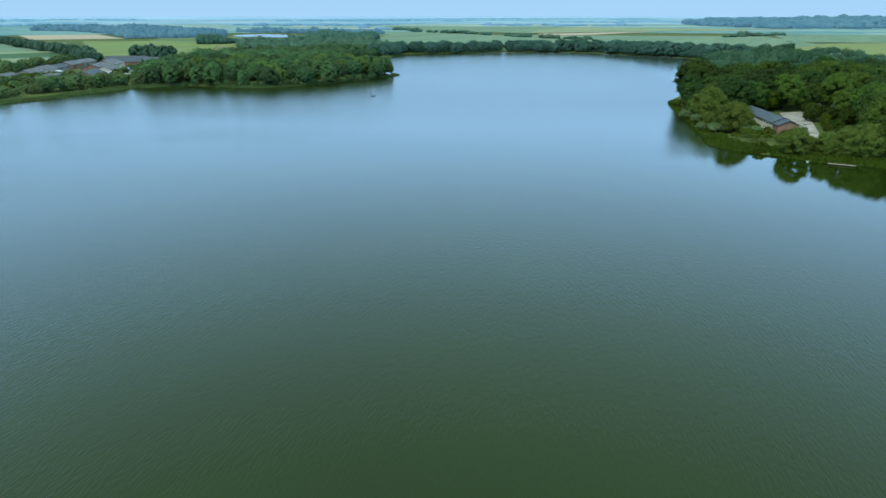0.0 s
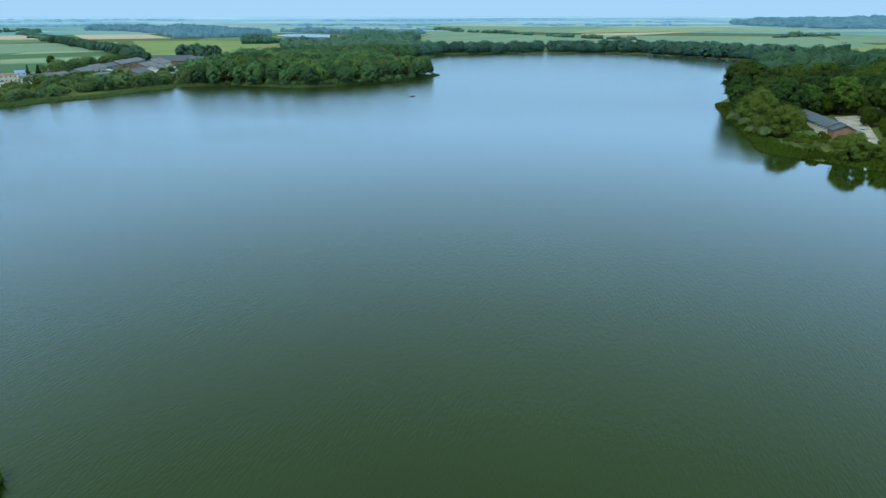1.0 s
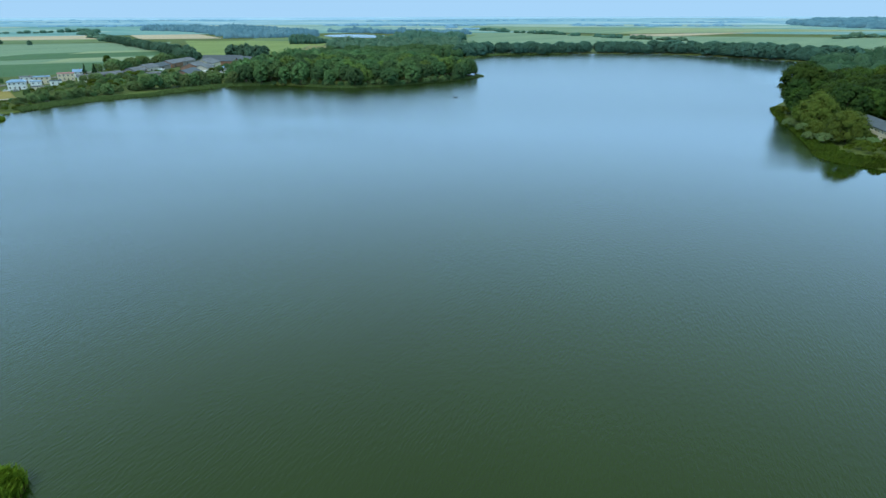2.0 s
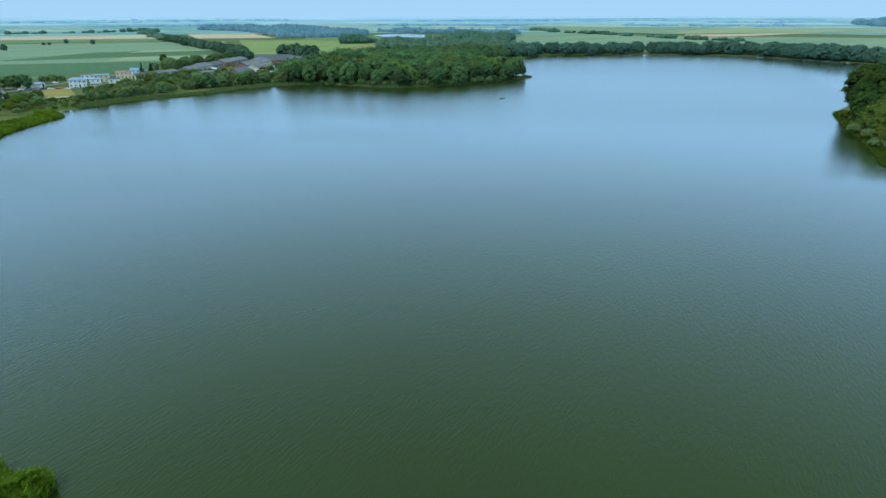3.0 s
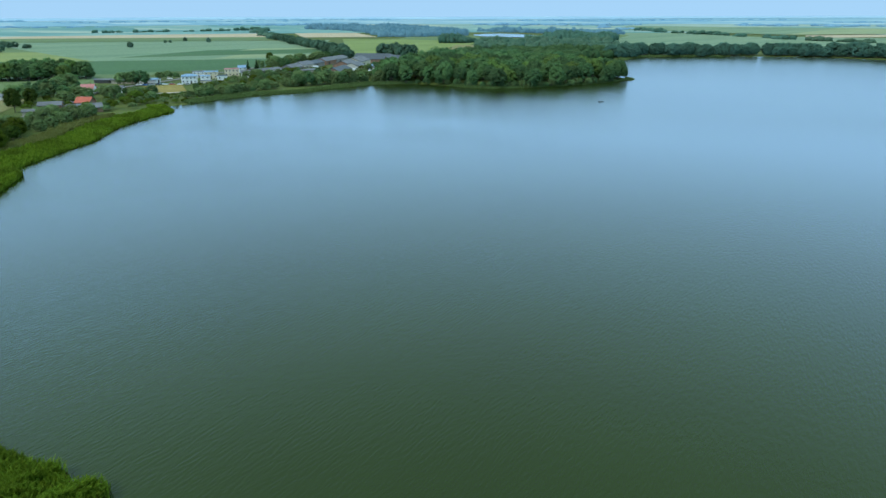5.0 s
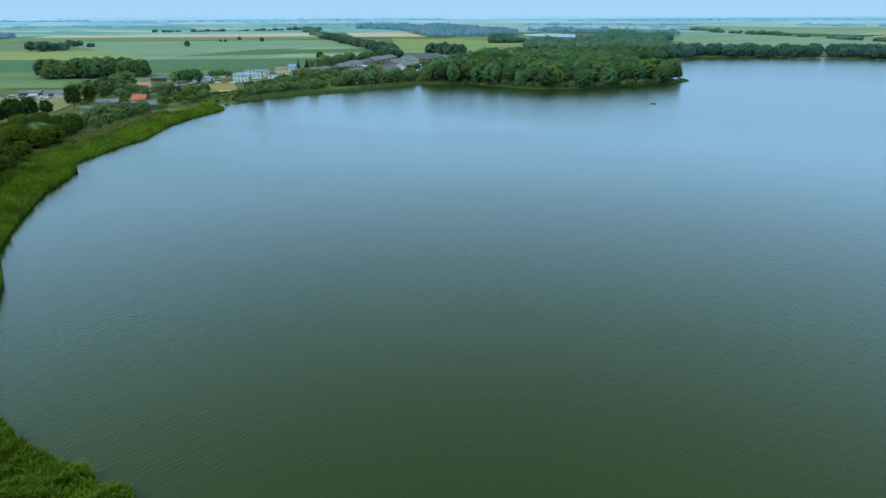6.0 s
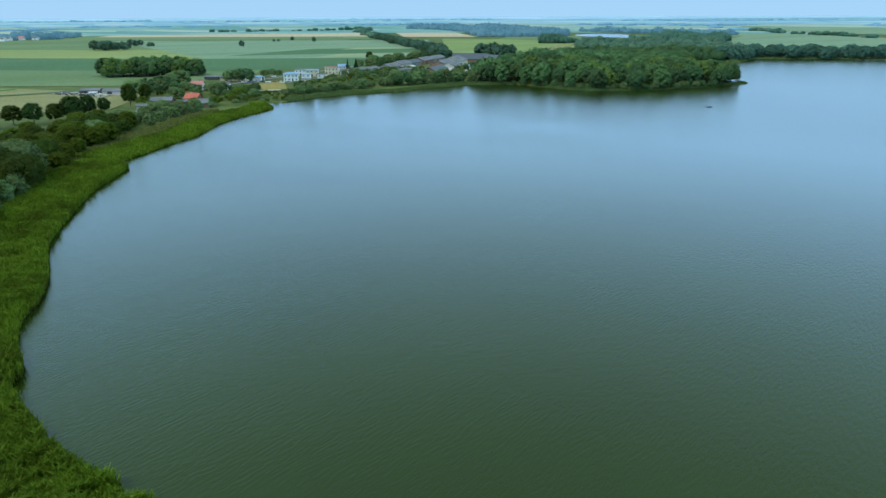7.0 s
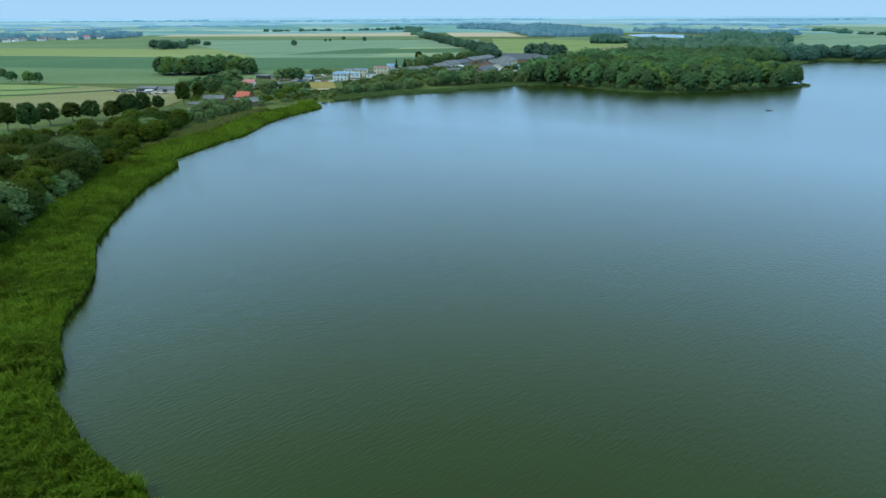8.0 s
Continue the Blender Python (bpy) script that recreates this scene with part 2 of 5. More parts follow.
M_WOODLEAF_LIGHT = leaf_like("fresh wood leaves", (0.048, 0.098, 0.014), (0.1, 0.158, 0.024))
M_WOODLEAF_DARK = leaf_like("dark wood leaves", (0.02, 0.05, 0.012), (0.046, 0.086, 0.02))
# wood leaves copied bluer, haze over the farther shore put into colour
M_SHOREWOOD = leaf_like("haze blue wood leaves", (0.028, 0.076, 0.04), (0.064, 0.13, 0.068))
M_SHEDWALL = plain_like("grey stained render", (0.24, 0.225, 0.21), 0.9, 0.25)
# brighter copy of the headland leaves, sunlight on crowns put into the colour
M_SUNLIT = leaf_like("sunlit green wood leaves", (0.078, 0.15, 0.04), (0.158, 0.245, 0.064))
M_FRINGE = leaf_like("dark green sedge", (0.042, 0.08, 0.007), (0.09, 0.138, 0.016), 0.3, 0.0, (0.7, 0.65, 0.7))
M_FIR = leaf_like("fir needles", (0.014, 0.035, 0.014), (0.03, 0.06, 0.022))
# leaves copied bluer and paler with distance, haze put into the colour
M_DISTLEAF = leaf_like("haze tinted distant leaves", (0.07, 0.15, 0.1), (0.115, 0.2, 0.132), 0.32, 0.8, (0.75, 0.8, 0.82))
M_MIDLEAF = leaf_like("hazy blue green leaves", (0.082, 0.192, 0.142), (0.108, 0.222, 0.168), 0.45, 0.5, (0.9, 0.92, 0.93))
M_REED = leaf_like("green reed blades", (0.1, 0.174, 0.0145), (0.214, 0.312, 0.031), 0.38, 0.0, (0.5, 0.46, 0.55))
M_REED_FAR = leaf_like("far reed fringe", (0.115, 0.18, 0.06), (0.18, 0.25, 0.09), 0.3, 0.0)
M_REED_DRY = leaf_like("dry reed blades", (0.155, 0.182, 0.05), (0.245, 0.25, 0.085), 0.3, 0.0)
M_REED_DEAD = leaf_like("dead reed stems", (0.07, 0.05, 0.02), (0.13, 0.095, 0.035), 0.2, 0.0)
M_BARK = plain_like("tree bark", (0.1, 0.08, 0.06), 0.9, 0.3, 1.5, 0, 0.04, (1, 1, 0.2))
M_WHITE = plain_like("white render", (0.72, 0.72, 0.7), 0.85, 0.08)
M_CREAM = plain_like("cream render", (0.62, 0.52, 0.36), 0.85, 0.1)
M_TAN = plain_like("pale tan render", (0.6, 0.55, 0.42), 0.85, 0.1)
M_BEIGE = plain_like("beige render", (0.5, 0.46, 0.4), 0.85, 0.1)
M_BRICK = plain_like("red brown brick", (0.25, 0.14, 0.095), 0.9, 0.2)
M_GREYROOF = plain_like("grey fibre cement roof", (0.125, 0.135, 0.158), 0.85, 0.35, 0.6)
M_SLATE = plain_like("blue grey slate roof", (0.055, 0.072, 0.095), 0.7, 0.2)
M_BLUEROOF = plain_like("blue sheet roof", (0.16, 0.28, 0.46), 0.5, 0.1)
M_REDROOF = plain_like("red clay tile roof", (0.42, 0.1, 0.065), 0.8, 0.2)
M_PINKROOF = plain_like("faded pink tile roof", (0.42, 0.165, 0.165), 0.8, 0.2)
M_DARK = plain_like("dark tarred wood", (0.05, 0.048, 0.045), 0.8, 0.2)
M_WOOD = plain_like("weathered planks", (0.36, 0.32, 0.26), 0.85, 0.2, 2, 0, 0.01, (1, 0.1, 1))
M_PAINT_WHITE = plain_like("white lacquer", (0.78, 0.78, 0.78), 0.35, 0.04)
M_PAINT_BLUE = plain_like("blue tarpaulin", (0.06, 0.16, 0.42), 0.5, 0.1)
M_PAINT_DARK = plain_like("dark car lacquer", (0.03, 0.035, 0.045), 0.25, 0.1)
M_PAINT_RED = plain_like("red car lacquer", (0.4, 0.04, 0.03), 0.3, 0.1)
M_PAINT_SILVER = plain_like("silver car lacquer", (0.45, 0.46, 0.48), 0.3, 0.05, 1.5, 0.5)
M_TYRE = plain_like("tyre rubber", (0.02, 0.02, 0.02), 0.9, 0.2)
mg, gn, gl, gb = material("window glass")
gb.inputs["Base Color"].default_value, gb.inputs["Roughness"].default_value = (0.03, 0.04, 0.05, 1), 0.08
M_GLASS = mg

# ---- shoreline and the lie of the land ----
REED_BANK = [(-56, 33), (-55.8, 40), (-57.3, 45), (-60.5, 46.6), (-63.5, 45.2), (-66.5, 46.4), (-73, 46), (-81, 46.6), (-89, 48.4), (-97, 50.4), (-100, 51.6), (-102.5, 54.5), (-113, 59), (-121, 64), (-124.5, 68),
             (-129, 72), (-139, 79), (-157, 89), (-169, 99), (-184, 113), (-198, 127), (-215, 149), (-220, 154), (-229, 157), (-235, 171), (-245, 195),
             (-252, 213), (-270, 242), (-281, 272), (-287.5, 297), (-296, 304), (-306, 312)]
VILLAGE_BANK = [(-302, 326), (-299, 345), (-298, 360), (-290, 376), (-279, 393), (-270, 408), (-264, 438), (-256, 456), (-248, 473), (-236, 483), (-217, 491)]
HEADLAND_BANK = [(-190, 486), (-165, 479), (-148, 481), (-130, 492), (-112, 508), (-92, 532), (-76, 556), (-64, 578), (-56.5, 594), (-62, 603), (-82, 622),
                 (-112, 660), (-138, 720), (-140, 780), (-112, 822)]
FAR_BANK = [(-94, 842), (-91, 880), (-72, 925), (-31, 948), (27, 970), (72, 982), (116, 985), (162, 979), (203, 958), (236, 924), (262, 893), (285, 858),
            (303, 822), (290, 780), (258, 695), (222, 605), (185, 515), (156, 450)]
EAST_BANK = [(133, 405), (124, 362), (119, 329), (112, 286), (106.5, 262), (109, 250), (120, 238), (128, 232), (133, 224), (143, 220), (153, 215)]
SOUTH_BANK = [(185, 190), (215, 130), (240, 40), (215, -80), (130, -170), (20, -180), (-50, -120), (-68, -50), (-68, 0), (-61, 18)]


def smooth_line(points, closed=True, step=4):
    """Catmull-Rom through the points."""
    p = np.array(points, float)
    n = len(p)
    out = []
    for i in range(n if closed else n - 1):
        ids = [(i + k) % n if closed else min(max(i + k, 0), n - 1) for k in (-1, 0, 1, 2)]
        a, b, c, d = p[ids]
        for u in np.arange(step) / step:
            out.append(0.5 * (2 * b + (c - a) * u + (2 * a - 5 * b + 4 * c - d) * u ** 2 + (3 * b - a - 3 * c + d) * u ** 3))
    if not closed:
        out.append(p[-1])
    return np.array(out)


SHORE = smooth_line(REED_BANK + VILLAGE_BANK + HEADLAND_BANK + FAR_BANK + EAST_BANK + SOUTH_BANK)


def inside(poly, x, y):
    """Whether points lie inside a polygon."""
    poly = np.asarray(poly, float)
    res = np.zeros(np.shape(x), bool)
    for (x0, y0), (x1, y1) in zip(poly, np.roll(poly, -1, 0)):
        cross = (y0 > y) != (y1 > y)
        res ^= cross & (x < (x1 - x0) * (y - y0) / (y1 - y0 + 1e-12) + x0)
    return res


def shore_distance(x, y):
    """Metres inland from the waterline; negative in the lake."""
    x, y = np.asarray(x, float), np.asarray(y, float)
    best = np.full(x.shape, 1e9)
    for a, b in zip(SHORE, np.roll(SHORE, -1, 0)):
        d = b - a
        u = np.clip(((x - a[0]) * d[0] + (y - a[1]) * d[1]) / (d @ d + 1e-9), 0, 1)
        best = np.minimum(best, (x - a[0] - u * d[0]) ** 2 + (y - a[1] - u * d[1]) ** 2)
    best = np.sqrt(best)
    return np.where(inside(SHORE, x, y), -best, best)


def land(x, y):
    """Height of the land away from the shore."""
    r = np.hypot(x, y)
    rise = 35 * np.clip((r - 1300) / 3600, 0, 1) ** 1.5
    return 3 + rise


def height(x, y):
    d = shore_distance(x, y)
    up = -0.3 + 1.45 * np.tanh(np.clip(d, 0, None) / 8) + (land(x, y) - 1.15) * np.clip(d / 90, 0, 1) ** 1.5
    return np.where(d > 0, up, -0.3 - 2.0 * np.tanh(-d / 7))


def z_at(x, y):
    return float(height(np.array([x]), np.array([y]))[0])


# ---- builders ----


def link_mesh(name, verts, faces, mat, parent=None, smooth=False):
    me = bpy.data.meshes.new(name)
    me.from_pydata([tuple(map(float, v)) for v in verts], [], faces)
    me.materials.append(mat)
    if smooth:
        me.polygons.foreach_set("use_smooth", [True] * len(me.polygons))
    ob = new(name, me)
    if parent:
        ob.parent = parent
    return ob


def fast_mesh(name, verts, faces):
    """A mesh of equal-sided faces straight from arrays."""
    verts, faces = np.asarray(verts, np.float32), np.asarray(faces, np.int32)
    me = bpy.data.meshes.new(name)
    k = faces.shape[1]
    me.vertices.add(len(verts))
    me.vertices.foreach_set("co", verts.ravel())
    me.loops.add(faces.size)
    me.loops.foreach_set("vertex_index", faces.ravel())
    me.polygons.add(len(faces))
    me.polygons.foreach_set("loop_start", np.arange(0, faces.size, k, dtype=np.int32))
    me.update(calc_edges=True)
    me.validate()
    return me


def part(name, bm, mat, parent, label=""):
    me = bpy.data.meshes.new(name)
    bm.to_mesh(me)
    bm.free()
    me.materials.append(mat)
    ob = new(name, me)
    ob.parent = parent
    if label:
        tagged(ob, label)
    return ob


def thing(name, x, y, rz=0, label="", category="", group="", z=None):
    ob = new(name)
    ob.matrix_world = pose(x, y, z_at(x, y) if z is None else z, 0, 0, rz)
    return tagged(ob, label, category, group)


def box(bm, x0, x1, y0, y1, z0, z1, bevel=0.0):
    r = bmesh.ops.create_cube(bm, size=1, matrix=Matrix.Translation(((x0 + x1) / 2, (y0 + y1) / 2, (z0 + z1) / 2)) @ Matrix.Diagonal((x1 - x0, y1 - y0, z1 - z0, 1)))
    if bevel:
        edges = list({e for v in r["verts"] for e in v.link_edges})
        bmesh.ops.bevel(bm, geom=edges, offset=bevel, segments=2, affect="EDGES")
    return bm


def boxed(*args, **kw):
    return box(bmesh.new(), *args, **kw)


# ---- ground, water, fields ----


def axis_steps(low, high, fine, reach, grow=1.22):
    """Even steps in the middle, then ever longer ones out to the reach."""
    mid = list(np.arange(low, high + 1e-6, fine))
    left, right, s = [], [], fine
    while (left[-1] if left else mid[0]) > -reach:
        s *= grow
        left.append(max((left[-1] if left else mid[0]) - s, -reach))
    s = fine
    while (right[-1] if right else mid[-1]) < reach:
        s *= grow
        right.append(min((right[-1] if right else mid[-1]) + s, reach))
    return np.array(left[::-1] + mid + right)


def grid_faces(nx, ny):
    i, j = np.meshgrid(np.arange(nx - 1), np.arange(ny - 1), indexing="ij")
    a = (i * ny + j).ravel()
    return np.stack([a, a + ny, a + ny + 1, a + 1], 1)


gx, gy = axis_steps(-330, 340, 3.5, 4950), axis_steps(-190, 1060, 3.5, 4950)
X, Y = np.meshgrid(gx, gy, indexing="ij")
Zg = height(X.ravel(), Y.ravel())
ground = new("ground", fast_mesh("ground", np.stack([X.ravel(), Y.ravel(), Zg], 1), grid_faces(len(gx), len(gy))))
ground.data.materials.append(M_MEADOW)
ground.data.polygons.foreach_set("use_smooth", [True] * len(ground.data.polygons))
tagged(ground, "green meadow land round the lake, rising far off", "ground", kind="structure")

water = link_mesh("water", [(-380, -260, 0), (400, -260, 0), (400, 1100, 0), (-380, 1100, 0)], [(0, 1, 2, 3)], M_WATER)
tagged(water, "dark green rippled lake water reflecting the pale sky", "water", kind="structure")


LAID = [0]


def patch(name, corners, mat, label, category="field", lift=0.12, n=24):
    """A sheet of crop or paving laid over the land between four corners."""
    a, b, c, d = [np.array(p, float) for p in corners]
    u, v = np.meshgrid(np.linspace(0, 1, n), np.linspace(0, 1, n), indexing="ij")
    u, v = u.ravel()[:, None], v.ravel()[:, None]
    p = a * (1 - u) * (1 - v) + b * u * (1 - v) + c * u * v + d * (1 - u) * v
    LAID[0] += 1
    z = height(p[:, 0], p[:, 1]) + lift + 0.017 * LAID[0]      # no two sheets in one plane
    me = fast_mesh(name, np.column_stack([p, z]), grid_faces(n, n))
    me.materials.append(mat)
    return tagged(new(name, me), label, category, kind="structure")


def ribbon(name, points, width, mat, label, category, lift=0.2):
    """A road or track along a line."""
    p = smooth_line(points, False, 6)
    d = np.gradient(p, axis=0)
    side = np.stack([-d[:, 1], d[:, 0]], 1) / np.linalg.norm(d, axis=1)[:, None] * width / 2
    lift += 0.5
    rows = [np.column_stack([q, height(q[:, 0], q[:, 1]) + lift]) for q in (p - side, p, p + side)]
    rows[1][:, 2] += 0.06
    verts = np.stack(rows, 1).reshape(-1, 3)
    me = fast_mesh(name, verts, grid_faces(len(p), 3))
    me.materials.append(mat)
    return tagged(new(name, me), label, category, kind="structure")


patch("field", [(-1900, 60), (-430, 335), (-640, 1080), (-1900, 1500)], M_WHEAT, "wide grey-green wheat land", lift=0.06, n=60)
patch("field", [(-1050, 200), (-490, 450), (-670, 572), (-1240, 316)], M_BEET, "dark green beet field in a long strip")
patch("field", [(-522, 437), (-400, 565), (-475, 700), (-670, 571)], M_BEET, "dark green beet field behind the village")
patch("field", [(-1240, 316), (-670, 572), (-800, 745), (-1420, 450)], M_RAPE, "yellow-green rape field")
patch("field", [(-670, 572), (-463, 705), (-763, 1253), (-1324, 882)], M_HAZECROP, "hazy blue-green oat field", lift=0.16)
patch("field", [(-694, 625), (-498, 839), (-585, 983), (-716, 819)], M_BEET, "dark green wedge of beet", lift=0.3)
patch("field", [(-566, 649), (-488, 737), (-483, 799), (-589, 734)], M_BARLEY, "pale strip of young barley", lift=0.32)
patch("field", [(-661, 822), (-559, 923), (-583, 962), (-676, 884)], M_BARLEY, "pale strip of young barley", lift=0.42)
patch("field", [(-1377, 848), (-832, 1248), (-1060, 1429), (-1608, 1070)], M_WHEAT, "green crop field on the rise", lift=0.3)
patch("field", [(-1570, 1000), (-985, 1375), (-1438, 1806), (-1800, 1290)], M_RIPE, "ripe tan grain field on the rise", lift=0.3)
patch("field", [(-760, 140), (-430, 335), (-490, 450), (-1050, 200)], M_WHEAT, "grey-green wheat field by the farm")
patch("field", [(-600, 110), (-450, 150), (-506, 268), (-720, 180)], M_LUSH, "light green pasture with tracks", lift=0.2)
patch("field", [(-440, 100), (-352, 235), (-395, 290), (-506, 268)], M_HAY, "pale mown hay field by the avenue", lift=0.16)
patch("field", [(-402, 712), (-322, 760), (-450, 1380), (-760, 1300)], M_LUSH, "bright green pasture behind the barns")
patch("field", [(-905, 1365), (-745, 1440), (-1105, 1905), (-1345, 1930)], M_RIPE, "ripe tan grain field behind the tree line", lift=0.3)
patch("field", [(-380, 950), (-300, 1000), (-330, 1120), (-420, 1120)], M_HAY, "pale hay field behind the wood", lift=0.3)
patch("field", [(-260, 1040), (200, 1085), (159, 1615), (-306, 2231)], M_HAZECROP, "hazy blue-green oat field beyond the lake", n=40)
# wheat here, given the haze-tinted crop colour
patch("field", [(160, 1075), (600, 1010), (720, 1600), (150, 1720)], M_HAZECROP, "hazy pale green wheat field beyond the lake", n=40)
patch("field", [(191, 1652), (344, 1729), (577, 1996), (209, 1815)], M_RIPE, "narrow strip of ripe tan grain", lift=0.4)
patch("field", [(500, 1030), (518, 780), (880, 1257), (667, 1215)], M_RAPE, "yellow-green field beyond the wood", lift=0.35)
# also wheat, in the same haze-tinted colour
patch("field", [(640, 1300), (900, 1200), (1300, 1900), (900, 2030)], M_HAZECROP, "hazy pale green wheat field far off", lift=0.2)
patch("field", [(160, 1830), (577, 1996), (1050, 2119), (381, 2500)], M_BARLEY, "pale barley field far off", lift=1.0)
patch("field", [(-300, 2260), (160, 1830), (381, 2500), (-300, 2700)], M_HAZECROP, "hazy pale oat field far off", lift=1.0)
patch("lawn", [(-390, 371), (-374, 397), (-343, 368), (-350, 353)], M_SAND, "ochre dry lawn beside the village road", "lawn")
ribbon("track", [(-660, 150), (-585, 190), (-520, 225), (-506, 262)], 6, M_BEET, "dark grassy field track", "track")
ribbon("track", [(-640, 120), (-560, 160), (-490, 205), (-450, 290)], 6, M_BEET, "dark grassy field track", "track")
ribbon("road", [(-300, -60), (-296, 60), (-304, 130), (-318, 200), (-334, 242), (-362, 290), (-392, 338), (-402, 400), (-420, 520), (-440, 680)], 5, M_ASPHALT, "worn grey village road along the avenue", "road")
ribbon("road", [(-394, 342), (-370, 343), (-350, 348), (-338, 368)], 4.0, M_GRAVEL, "pale gravel lane to the village", "road", 0.3)
patch("yard", [(149, 262), (156, 261), (189, 342), (173, 338)], M_YARD, "pale gravel yard beside the long house", "yard", 0.15)
patch("yard", [(-455, 256), (-405, 275), (-415, 296), (-448, 284)], M_YARD, "trodden farm yard with scrap", "yard", 0.2)

# far country rings, haze painted into their colour and glow
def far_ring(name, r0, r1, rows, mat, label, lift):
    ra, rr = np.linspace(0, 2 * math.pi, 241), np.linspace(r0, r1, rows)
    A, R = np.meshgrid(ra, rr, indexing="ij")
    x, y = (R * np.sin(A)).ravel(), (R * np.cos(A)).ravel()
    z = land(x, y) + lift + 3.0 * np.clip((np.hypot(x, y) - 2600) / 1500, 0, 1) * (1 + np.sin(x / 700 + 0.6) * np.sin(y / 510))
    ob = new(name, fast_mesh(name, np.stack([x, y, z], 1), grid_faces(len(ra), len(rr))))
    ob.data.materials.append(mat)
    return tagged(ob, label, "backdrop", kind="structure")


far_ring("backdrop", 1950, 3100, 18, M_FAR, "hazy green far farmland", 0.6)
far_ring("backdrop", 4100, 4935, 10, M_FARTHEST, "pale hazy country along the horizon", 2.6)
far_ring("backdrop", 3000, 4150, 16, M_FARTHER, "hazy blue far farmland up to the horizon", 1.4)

pond_angles = np.linspace(0, 2 * math.pi, 40, endpoint=False)
pond_v = []
for a in pond_angles:
    u, v = 155 * math.cos(a) * (1 + 0.1 * math.sin(3 * a)), 75 * math.sin(a)
    pond_v.append((-482 - u * 0.5 + v * 0.85, 1625 + u * 0.85 + v * 0.5, 0))
pond_z = max(float(land(np.array([p[0]]), np.array([p[1]]))[0]) for p in pond_v) + 0.25
pond = link_mesh("distant_water", [(x, y, pond_z) for x, y, _ in pond_v], [tuple(range(40))], M_POND)
tagged(pond, "small pale lake among woods far off", "water", kind="structure")

# ---- trees ----


def leaf_cards(rng, centres, normals, size, squash=0.75):
    """Four-sided leaf sprays, one at each centre, slightly cupped."""
    n = len(centres)
    a = rng.normal(size=(n, 3))
    t = np.cross(normals, a)
    t /= np.linalg.norm(t, axis=1)[:, None] + 1e-9
    b = np.cross(normals, t)
    s = (size * rng.uniform(0.6, 1.35, n))[:, None]
    cup = normals * s * 0.3
    v = np.stack([centres + t * s, centres + b * s * squash - cup, centres - t * s, centres - b * s * squash - cup], 1).reshape(-1, 3)
    return v, np.arange(4 * n).reshape(-1, 4)


def cube_sphere():
    """The 26 corners and 24 faces of a rounded cube."""
    corners = [(x, y, z) for x in (-1, 0, 1) for y in (-1, 0, 1) for z in (-1, 0, 1) if (x, y, z) != (0, 0, 0)]
    at = {c: i for i, c in enumerate(corners)}
    faces = []
    for axis in range(3):
        for side in (-1, 1):
            for u in (-1, 0):
                for v in (-1, 0):
                    quad = []
                    for a, b in ((u, v), (u + 1, v), (u + 1, v + 1), (u, v + 1)):
                        c = [0, 0, 0]
                        c[axis], c[(axis + 1) % 3], c[(axis + 2) % 3] = side, a, b
                        quad.append(at[tuple(c)])
                    faces.append(quad if side > 0 else quad[::-1])
    v = np.array(corners, float)
    return v / np.linalg.norm(v, axis=1)[:, None], np.array(faces)


BALL_V, BALL_F = cube_sphere()
LUMP_V = BALL_V.copy()          # a dome that stands on the ground
low = BALL_V[:, 2] < 0.1
LUMP_V[low, :2] /= np.maximum(np.linalg.norm(BALL_V[low, :2], axis=1), 0.3)[:, None]
LUMP_V[BALL_V[:, 2] < -0.1, 2] = -1


